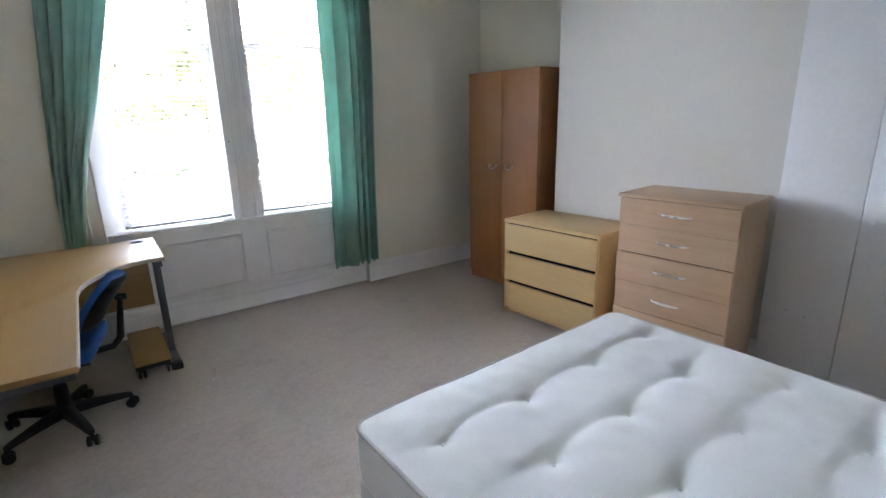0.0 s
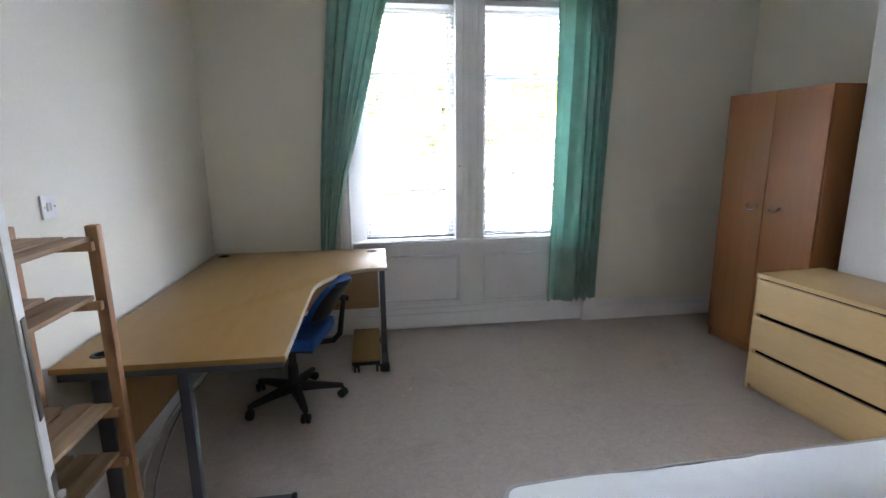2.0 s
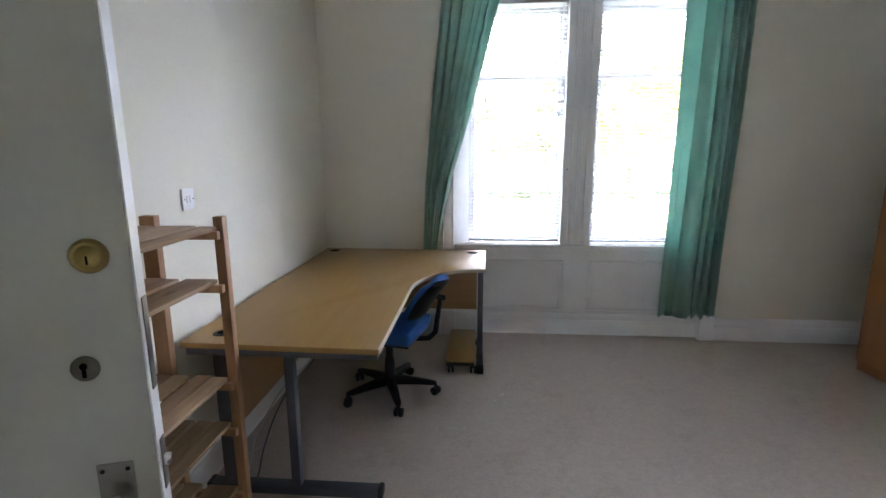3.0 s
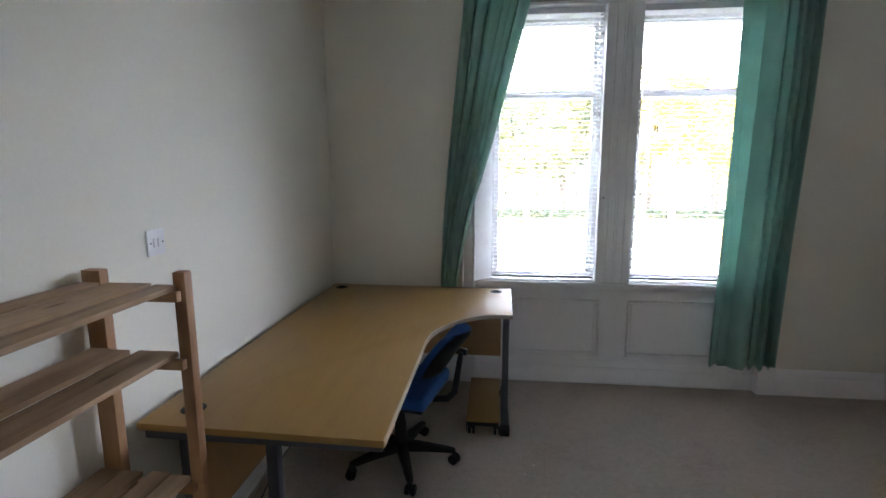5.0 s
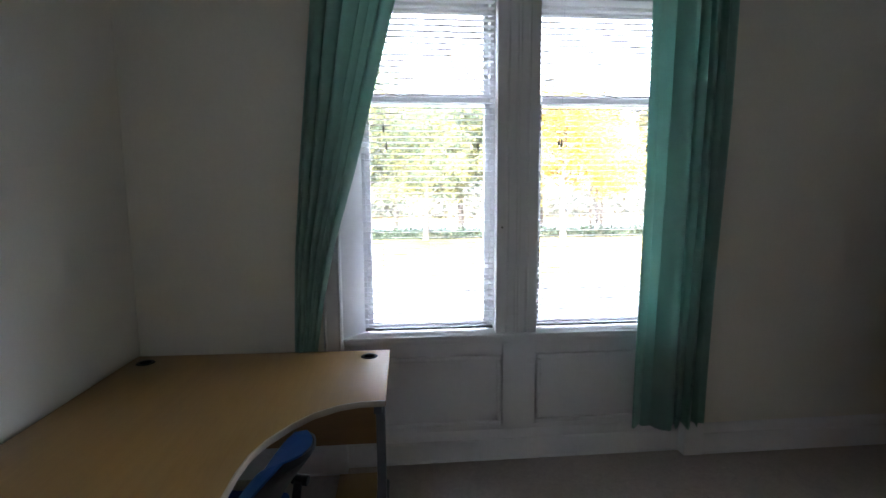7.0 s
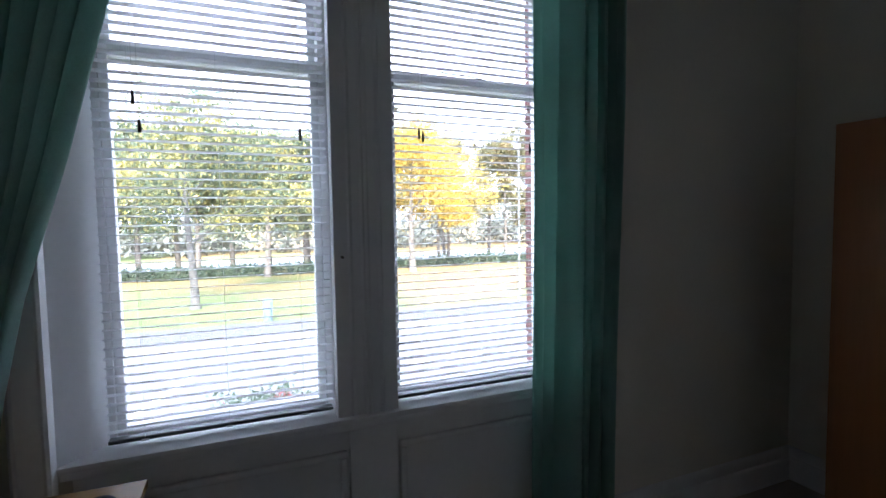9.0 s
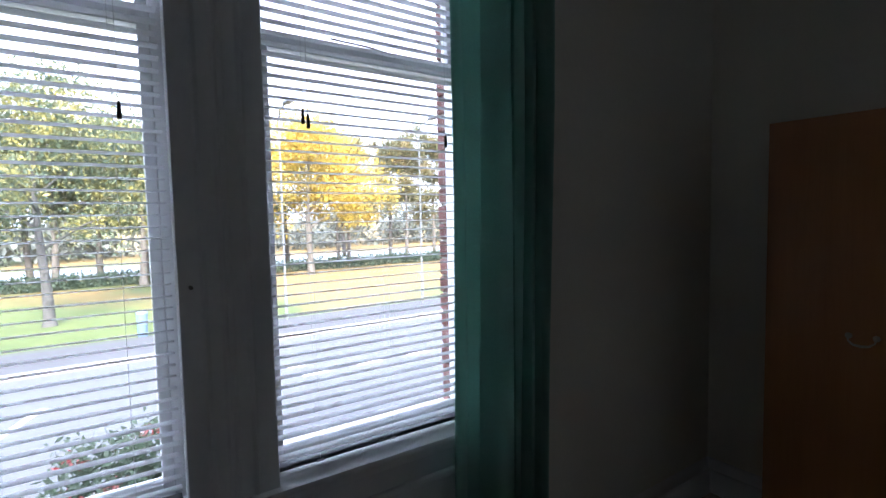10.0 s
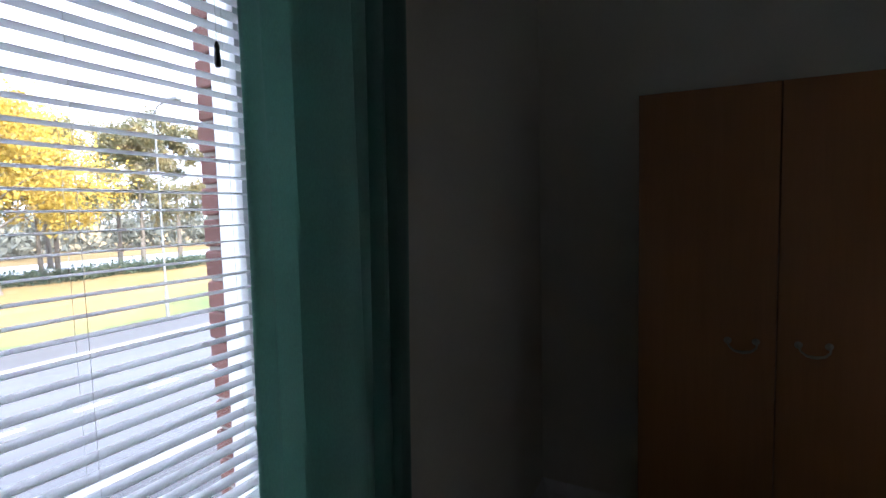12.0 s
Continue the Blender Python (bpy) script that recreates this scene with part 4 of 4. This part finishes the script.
# ---- tall chest of drawers ----
def tall_chest():
    W, D, H = 0.645, 0.415, 1.077
    c = thing("tall_chest_of_drawers", (3.528, -2.452, 0), "pinkish oak-effect tall chest of drawers with bow handles", "chest of drawers", rz=5)
    bm = B()
    box(bm, 0.020, -0.016, 0.0, D, 0.0, H - 0.0225, 0.0015)
    box(bm, 0.020, -W, 0.0, D, -W + 0.016, H - 0.0225, 0.0015)
    box(bm, D - 0.008, -W + 0.0165, 0.0, D - 0.002, -0.0165, H - 0.0225)
    part("carcass", bm, OAK, c)
    part("top", box(B(), -0.010, -W - 0.012, H - 0.022, D, 0.012, H, 0.006), OAK, c)
    # same black filling, for the shade in these drawer gaps
    part("gap_shade_fill", box(B(), 0.022, -W + 0.0165, 0.04, D - 0.0085, -0.0165, H - 0.0235), GAP_SHADE, c)
    part("plinth", box(B(), 0.030, -W + 0.0165, 0.0, 0.046, -0.0165, 0.039), OAK, c)
    z = 0.045
    for h, out in ((0.164, 0.0), (0.170, -0.004), (0.176, 0.004), (0.177, -0.006), (0.166, 0.005), (0.157, -0.002)):
        d = part("drawer", box(B(), out, -W + 0.001, z, 0.0185 + out, -0.001, z + h - 0.005, 0.002), OAK, c)
        hz, hy = z + h * 0.52, -W / 2
        bm = tube(B(), [(out + 0.001, hy - 0.088, hz), (out - 0.016, hy - 0.078, hz), (out - 0.024, hy - 0.04, hz), (out - 0.026, hy, hz), (out - 0.024, hy + 0.04, hz), (out - 0.016, hy + 0.078, hz), (out + 0.001, hy + 0.088, hz)], [0.005, 0.005, 0.0065, 0.0075, 0.0065, 0.005, 0.005], 10)
        part("handle", bm, CHROME, d, "satin chrome bow handle")
        z += h
    return c


tall_chest()


# ---- built-in cupboard beside the chimney breast ----
cup = thing("built_in_cupboard", (4.085, -3.062, 0), "white painted built-in alcove cupboard reaching the ceiling", "cupboard")
part("side_stile", box(B(), 0.0, -0.372, 0.0, 0.030, 0.0, CEILING, 0.003), CUPPAINT, cup)
part("back_boards", box(B(), 0.031, -1.9, 0.0, 0.045, -0.032, CEILING), CUPPAINT, cup)
for a, b in ((-0.3755, -1.06), (-1.066, -1.75)):
    d = part("cupboard_door", box(B(), 0.0, b, 0.08, 0.028, a, 2.25, 0.003), CUPPAINT, cup)
    part("knob", lathe(B(), [(0.007, 0.0), (0.007, -0.014), (0.015, -0.020), (0.013, -0.030), (0.0, -0.032)], 18, (0, a - 0.045, 0.985), "x"), PLASTIC, d)
part("kick_board", box(B(), 0.004, -1.75, 0.0, 0.028, -0.374, 0.074, 0.002), CUPPAINT, cup)
part("top_panel", box(B(), 0.002, -1.9, 2.256, 0.030, -0.374, CEILING, 0.002), CUPPAINT, cup)
for y, z in ((-0.125, 0.43), (-0.215, 0.415)):
    part("screw_hole", cyl(B(), (-0.0012, y, z), (0.002, y, z), 0.005, n=12), PIPING, cup)


# ---- bed ----
def bed():
    x0, x1, y1, y0 = 1.603, 3.068, -2.803, -4.71
    cx, cy = (x0 + x1) / 2, (y0 + y1) / 2
    hw, hl = (x1 - x0) / 2, (y1 - y0) / 2
    base = thing("divan_base", (cx, cy, 0), "pale cloth-covered divan bed base under the mattress", "bed base", rz=1.4)
    part("base_box", box(B(), -hw + 0.006, -hl + 0.006, 0.05, hw - 0.006, hl - 0.006, 0.352, 0.02, 3), DIVAN, base)
    for x in (-hw + 0.1, hw - 0.1):
        for y in (-hl + 0.1, hl - 0.1):
            part("castor", cyl(B(), (x, y, 0), (x, y, 0.05), 0.025, n=14), BLACK, base)
    m = thing("mattress", (cx, cy, 0.353), "bare white tufted double mattress with piped edges", "mattress", rz=1.4)
    T, RC = 0.215, 0.062
    tufts = []
    for j in range(7):
        y = hl - 0.258 - j * 0.276
        for i in range(5):
            x = -hw + 0.182 + i * 0.382 + (0.191 if j % 2 else 0)
            if x < hw - 0.06:
                tufts.append((x, y))

    def top(x, y):
        e = max(0.0, min(1.0, min(hw - abs(x), hl - abs(y)) / 0.13))
        z = T + 0.014 * math.sin(e * math.pi / 2)
        for tx, ty in tufts:
            r2 = (x - tx) ** 2 + (y - ty) ** 2
            if r2 < 0.09:
                z -= 0.017 * math.exp(-r2 / 0.0034) + 0.010 * math.exp(-r2 / 0.0002)
        for j in range(7):
            yy = hl - 0.258 - j * 0.276 + 0.034 * abs(math.sin((x + hw - 0.182 - (0.191 if j % 2 else 0)) * math.pi / 0.382))
            z -= 0.0085 * math.exp(-abs((y - yy) / 0.027) ** 1.5) * e
        z += 0.006 * noise.noise((x * 3.1, y * 3.1, 0.3)) + 0.0025 * noise.noise((x * 14, y * 14, 1.7))
        return z

    bm = B()
    nx, ny = 110, 146
    g = []
    for j in range(ny + 1):
        row = []
        for i in range(nx + 1):
            u, v = -1 + 2 * i / nx, -1 + 2 * j / ny
            x, y = u * (hw - 0.004), v * (hl - 0.004)
            ax, ay = hw - abs(x), hl - abs(y)
            if ax < RC and ay < RC:
                d = math.hypot(RC - ax, RC - ay)
                m_ = max(RC - ax, RC - ay)
                sc = m_ / d if d > 0 else 1
                x = math.copysign(hw - RC + (RC - ax) * sc, x)
                y = math.copysign(hl - RC + (RC - ay) * sc, y)
            row.append(bm.verts.new((x, y, top(x, y))))
        g.append(row)
    for a, b in zip(g, g[1:]):
        for i in range(nx):
            bm.faces.new((a[i], a[i + 1], b[i + 1], b[i]))
    part("quilted_top", bm, TICKING, m)

    def loop(inset, n=18):
        pts = []
        for cx_, cy_, a0 in ((hw - RC, hl - RC, 0), (-hw + RC, hl - RC, 90), (-hw + RC, -hl + RC, 180), (hw - RC, -hl + RC, 270)):
            for k in range(n):
                a = radians(a0 + 90 * k / (n - 1))
                pts.append((cx_ + (RC - inset) * math.cos(a), cy_ + (RC - inset) * math.sin(a)))
        dense = []
        for p, q in zip(pts, pts[1:] + pts[:1]):
            dist = math.dist(p, q)
            for k in range(max(1, int(dist / 0.05))):
                t = k / max(1, int(dist / 0.05))
                dense.append((p[0] + (q[0] - p[0]) * t, p[1] + (q[1] - p[1]) * t))
        return dense

    bm = B()
    prof = [(0.012, 0.0), (0.004, 0.012), (-0.004, 0.06), (-0.006, 0.11), (-0.004, 0.16), (0.002, 0.205), (0.006, T)]
    rings = []
    for ins, z in prof:
        lp = loop(ins)
        rings.append([bm.verts.new((x, y, z + (0.004 * noise.noise((x * 6, y * 6, z * 9)) if 0 < z < T else 0))) for x, y in lp])
    for a, b in zip(rings, rings[1:]):
        for i in range(len(a)):
            bm.faces.new((a[i], a[(i + 1) % len(a)], b[(i + 1) % len(b)], b[i]))
    part("border", bm, TICKING, m)
    for z, ins in ((T - 0.002, 0.002), (0.012, 0.004)):
        lp = loop(ins)
        bm = B()
        tube(bm, [(x, y, z + 0.002 * noise.noise((x * 5, y * 5, 2))) for x, y in lp + lp[:1]], 0.0075, 8)
        part("piping", bm, PIPING, m, "grey-white corded edge piping")
    for tx, ty in tufts:
        z = top(tx, ty)
        part("tuft", lathe(B(), [(0.0, z - 0.002), (0.009, z), (0.010, z + 0.004), (0.004, z + 0.007), (0.0, z + 0.007)], 10, (tx, ty, 0)), TICKING, m)


bed()

# small bits of lint on the carpet
for x, y, k, m, lab in ((1.47, -0.985, 0.005, BLACK, "dark crumb"), (1.44, -1.11, 0.008, PLASTIC, "white shred"), (1.39, -1.19, 0.006, PLASTIC, "white shred")):
    c = thing("lint", (x, y, 0.0), "tiny " + lab + " of lint lying on the carpet", "lint", "lint on the carpet", rz=x * 900)
    part("scrap", box(B(), -k, -k * 0.3, 0.0, k, k * 0.3, 0.004, 0.001), m, c)


# ---- outside: garden, road, verge and park ----
G = -2.1
bm = B()
box(bm, -400, OUT, G - 0.5, 400, 700, G)
structure("ground", bm, LAWN, "autumn lawn scattered with fallen leaves", "grass")
structure("road", box(B(), -120, 6.4, G - 0.1, 120, 13.75, G + 0.012), ASPHALT, "pale worn asphalt road", "road")
structure("pavement_far", box(B(), -120, 13.95, G - 0.1, 120, 16.5, G + 0.11), PAVING, "grey tarmac pavement beyond the road", "pavement")
structure("pavement_near", box(B(), -120, 4.6, G - 0.1, 120, 6.2, G + 0.11), PAVING, "grey pavement in front of the garden", "pavement")
for name, y in (("kerb_far", 13.75), ("kerb_near", 6.2)):
    structure(name, box(B(), -120, y + 0.002, G - 0.1, 120, y + 0.198, G + 0.125, 0.02), KERB, "pale concrete kerb along the road", "kerb")
structure("path_far", box(B(), -150, 41, G - 0.1, 150, 50, G + 0.03), PALE, "pale wide path beyond the trees", "path")
line = thing("road_line", (0, 0, 0), "white painted centre dashes on the road", "road marking")
for i in range(14):
    x = 3.95 + i * 1.42
    part("dash", box(B(), x, 9.74, G + 0.012, x + 0.62, 9.86, G + 0.017), ROADPAINT, line)
bay = thing("bay_line", (0.05, 9.8, G + 0.012), "white painted slanting bay line on the road", "road marking", rz=69)
part("stripe", box(B(), -1.4, -0.06, 0, 1.25, 0.06, 0.006), ROADPAINT, bay)
bay2 = thing("bay_line", (5.0, 10.75, G + 0.012), "white painted slanting bay line on the road", "road marking", rz=-16)
part("stripe", box(B(), -0.8, -0.05, 0, 0.7, 0.05, 0.006), ROADPAINT, bay2)


def leaves(centres, spread, count, size, material, name, parent, rnd, flat=0.75, label=""):
    """Many small two-sided leaf sprays gathered in clumps."""
    r = np.random.default_rng(rnd)
    c = np.array(centres)
    pick = r.integers(0, len(c), count)
    p = c[pick, :3] + r.normal(0, 1, (count, 3)) * c[pick, 3:4] * np.array([1, 1, flat]) * spread
    u = r.normal(0, 1, (count, 3))
    u /= np.linalg.norm(u, axis=1)[:, None]
    w = np.cross(u, r.normal(0, 1, (count, 3)))
    w /= np.linalg.norm(w, axis=1)[:, None]
    s = (size * r.uniform(0.55, 1.35, count))[:, None]
    v = np.stack([p - u * s, p + w * s * 0.45, p + u * s, p - w * s * 0.45], 1).reshape(-1, 3)
    f = np.arange(count * 4).reshape(-1, 4)
    me = bpy.data.meshes.new(name)
    me.from_pydata(v.tolist(), [], f.tolist())
    me.materials.append(material)
    ob = new(name, me)
    if parent:
        ob.parent = parent
    return tagged(ob, label) if label else ob


def tree(at, height, crown_w, crown_z, trunk_r, bark, leaf, count, size, label, seed, forks=7, clumps=46, group="trees of the park"):
    rnd = random.Random(seed)
    t = thing("tree", (at[0], at[1], G), label, "tree", group)
    bm = B()
    lean = (rnd.uniform(-0.3, 0.3), rnd.uniform(-0.3, 0.3))
    spine = [(lean[0] * k ** 2 + 0.06 * math.sin(k * 7 + seed), lean[1] * k ** 2 + 0.06 * math.cos(k * 6 + seed), height * 0.86 * k) for k in (0, 0.03, 0.12, 0.25, 0.4, 0.55, 0.7, 0.85, 1)]
    tube(bm, spine, [trunk_r * k for k in (1.5, 1.12, 1.0, 0.88, 0.74, 0.56, 0.4, 0.25, 0.08)], 10)
    cents = []
    for i in range(forks):
        k = crown_z / height + (0.86 - crown_z / height) * (i + 0.3) / forks
        z = height * k
        a = i * 2.4 + rnd.uniform(-0.4, 0.4)
        reach = crown_w * 0.5 * (0.95 - 0.75 * ((i + 0.5) / forks) ** 1.6) * rnd.uniform(0.8, 1.1)
        r0 = trunk_r * (0.36 - 0.22 * i / forks)
        b = Vector((lean[0] * k ** 2, lean[1] * k ** 2, z))
        d = Vector((math.cos(a), math.sin(a), rnd.uniform(0.25, 0.6)))
        pts = [b + d * reach * q + Vector((0, 0, 0.10 * reach * math.sin(q * 3))) for q in (0, 0.33, 0.66, 1)]
        tube(bm, pts, [r0, r0 * 0.7, r0 * 0.45, r0 * 0.12], 7)
        for q in (0.5, 0.75, 1.0):
            c = b + d * reach * q
            for _ in range(max(1, clumps // (forks * 3))):
                e = c + Vector((rnd.gauss(0, 0.5), rnd.gauss(0, 0.5), rnd.gauss(0.1, 0.4))) * (crown_w * 0.11)
                tube(bm, [c, (c + e) / 2 + Vector((0, 0, 0.08)), e], [r0 * 0.25, r0 * 0.18, r0 * 0.06], 5)
                cents.append((e.x, e.y, e.z, rnd.uniform(0.6, 1.2)))
    for _ in range(clumps // 4):
        cents.append((rnd.gauss(0, crown_w * 0.11), rnd.gauss(0, crown_w * 0.11), height * rnd.uniform(0.75, 0.97), rnd.uniform(0.6, 1.0)))
    part("trunk", bm, bark, t)
    leaves(cents, crown_w * 0.072, count, size, leaf, "crown", t, seed)
    return t


tree((-0.25, 21.3), 9.2, 9.2, 2.6, 0.17, PALEBARK, LEAF_MIX, 15000, 0.085, "broad tree turning from green to gold on the verge", 1, 8, 54)
tree((12.9, 31.0), 10.6, 11.0, 2.9, 0.22, BARK, LEAF_YELLOW, 17000, 0.115, "large tree in bright yellow autumn leaf", 2, 10, 80)
tree((9.2, 35.5), 13.0, 6.0, 3.0, 0.26, BARK, LEAF_GREEN, 11000, 0.13, "tall dark green tree beside the yellow one", 3, 9, 60)
m1 = tree((-9.0, 33.5), 10.5, 8.5, 3.0, 0.2, BARK, LEAF_MIX, 11000, 0.13, "park tree with green and gold leaves", 4, 9, 60)
m2 = tree((3.4, 33.0), 10.0, 8.0, 2.9, 0.2, BARK, LEAF_MIX, 11000, 0.13, "park tree with green and gold leaves", 5, 9, 60)
for x, y, rz in ((-7.0, 38.5, 310), (-12.0, 38.0, 170), (-17.5, 38.5, 45), (-2.6, 39.0, 190), (3.8, 39.5, 100), (9.6, 39.5, 330), (14.0, 40.0, 210), (-4.6, 36.0, 80), (1.2, 37.5, 20), (6.0, 34.5, 240), (-14.5, 35.0, 200), (6.6, 38.0, 130), (-1.0, 35.2, 300)):
    copy_thing(m1 if rz < 150 else m2, pose(x, y, G, 0, 0, rz))
s1 = tree((22.5, 34.5), 11.0, 6.0, 3.2, 0.16, BARK, LEAF_SPARSE, 9500, 0.13, "slender half-bare tree with olive leaves", 6, 8, 46)
s2 = tree((27.5, 38.0), 12.5, 6.6, 3.4, 0.18, BARK, LEAF_SPARSE, 10500, 0.13, "slender half-bare tree with olive leaves", 7, 8, 46)
for x, y, rz in ((18.6, 37.5, 60), (25.0, 42.0, 140), (31.5, 37.0, 220), (36.5, 41.0, 20), (20.8, 44.0, 250), (41, 38, 100)):
    copy_thing(s1 if rz < 130 else s2, pose(x, y, G, 0, 0, rz))
yel = tree((16.4, 34.5), 8.5, 6.0, 2.8, 0.15, BARK, LEAF_YELLOW, 7500, 0.12, "small yellow-leaved tree in the park", 9, 8, 46)

# clipped hedge, far woods and garden bush
hc = [(x, 33.8 + 0.3 * math.sin(x), G + z, 1.0) for x in np.arange(-40, 60, 0.7) for z in (0.25, 0.6)]
hedge = leaves(hc, 0.24, 45000, 0.10, LEAF_GREEN, "hedge", None, 21)
tagged(hedge, "low dark hedge along the edge of the park", "hedge", "", "stuff")
r = random.Random(5)
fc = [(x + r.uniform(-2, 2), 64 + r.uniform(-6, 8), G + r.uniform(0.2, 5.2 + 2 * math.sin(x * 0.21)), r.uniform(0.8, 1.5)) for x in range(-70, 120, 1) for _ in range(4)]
woods = leaves(fc, 1.2, 34000, 0.46, LEAF_FAR_HAZED, "far_woods", None, 22)
tagged(woods, "distant belt of woodland trees with haze mixed into the leaf colour", "woods", "", "stuff")
bush = thing("flowering_bush", (1.78, 4.0, G), "garden bush with a few pink and red flowers", "bush")
rnd = random.Random(11)
bm, bc = B(), []
for i in range(26):
    a, rr, h = rnd.uniform(0, math.tau), rnd.uniform(0.1, 0.62), rnd.uniform(0.9, 1.62)
    e = Vector((rr * math.cos(a), rr * math.sin(a), h * (1.08 - 0.35 * rr)))
    tube(bm, [(0.1 * math.cos(a), 0.1 * math.sin(a), 0), e * 0.5 + Vector((0, 0, 0.12)), e], [0.014, 0.009, 0.004], 6)
    bc += [(e.x, e.y, e.z, 1.0), (e.x * 0.8, e.y * 0.8, e.z * 0.7, 1.2)]
part("stems", bm, BARK, bush)
leaves(bc, 0.12, 6500, 0.042, LEAF_BUSH, "leaves", bush, 31)
leaves(bc[0::10], 0.06, 300, 0.026, PETAL, "flowers", bush, 32)

# street lamps, bin, house bricks
def street_lamp(x, y):
    l = thing("street_lamp", (x, y, G + 0.11), "slender grey street lamp on the far pavement", "street lamp", "street lamps")
    part("post", lathe(B(), [(0.06, 0), (0.06, 1.0), (0.04, 1.05), (0.035, 3.5), (0.028, 7.2)], 14), POSTM, l)
    part("arm", tube(B(), [(0, 0, 7.15), (0, -0.25, 7.4), (0, -0.9, 7.5)], 0.03, 8), POSTM, l)
    part("lantern", box(B(), -0.11, -1.45, 7.44, 0.11, -0.85, 7.56, 0.03, 3), POSTM, l)
    return l


lamp1 = street_lamp(6.9, 16.2)
for x in (-2.4, 12.6, 19.5):
    copy_thing(lamp1, pose(x, 16.1, G + 0.11))
b_ = thing("bin", (2.5, 16.9, G), "blue plastic bin on the grass verge", "bin")
part("bin_body", lathe(B(), [(0.13, 0.0), (0.14, 0.02), (0.16, 0.75), (0.165, 0.77)], 20), BINBLUE, b_)
part("bin_lid", lathe(B(), [(0.17, 0.77), (0.17, 0.80), (0.12, 0.86), (0.0, 0.88)], 20), BINBLUE, b_)

bm = box(B(), 0.97, 0.24, SILL - 0.05, WX0 - 0.012, 0.314, HEAD + 0.02)
box(bm, WX3 + 0.012, 0.24, SILL - 0.05, 3.17, 0.314, HEAD + 0.02)
jamb = structure("wall_brick_jamb", bm, MORTAR, "mortar joints of the brick jambs outside the window", "wall")
full = mesh_of("brick", box(B(), 0, 0, 0, 0.215, 0.064, 0.065, 0.004, 1), BRICKM)
head = mesh_of("brick", box(B(), 0, 0, 0, 0.102, 0.064, 0.065, 0.004, 1), BRICKM)
z, k = SILL - 0.04, 0
while z < HEAD - 0.05:
    shared("brick", full if k % 2 else head, jamb, (WX3 + random.uniform(-0.003, 0.003), 0.252, z), (0, 0, random.uniform(-0.6, 0.6)))
    shared("brick", full if k % 2 else head, jamb, (WX0 - (0.215 if k % 2 else 0.102) + random.uniform(-0.003, 0.003), 0.252, z))
    z += 0.075
    k += 1
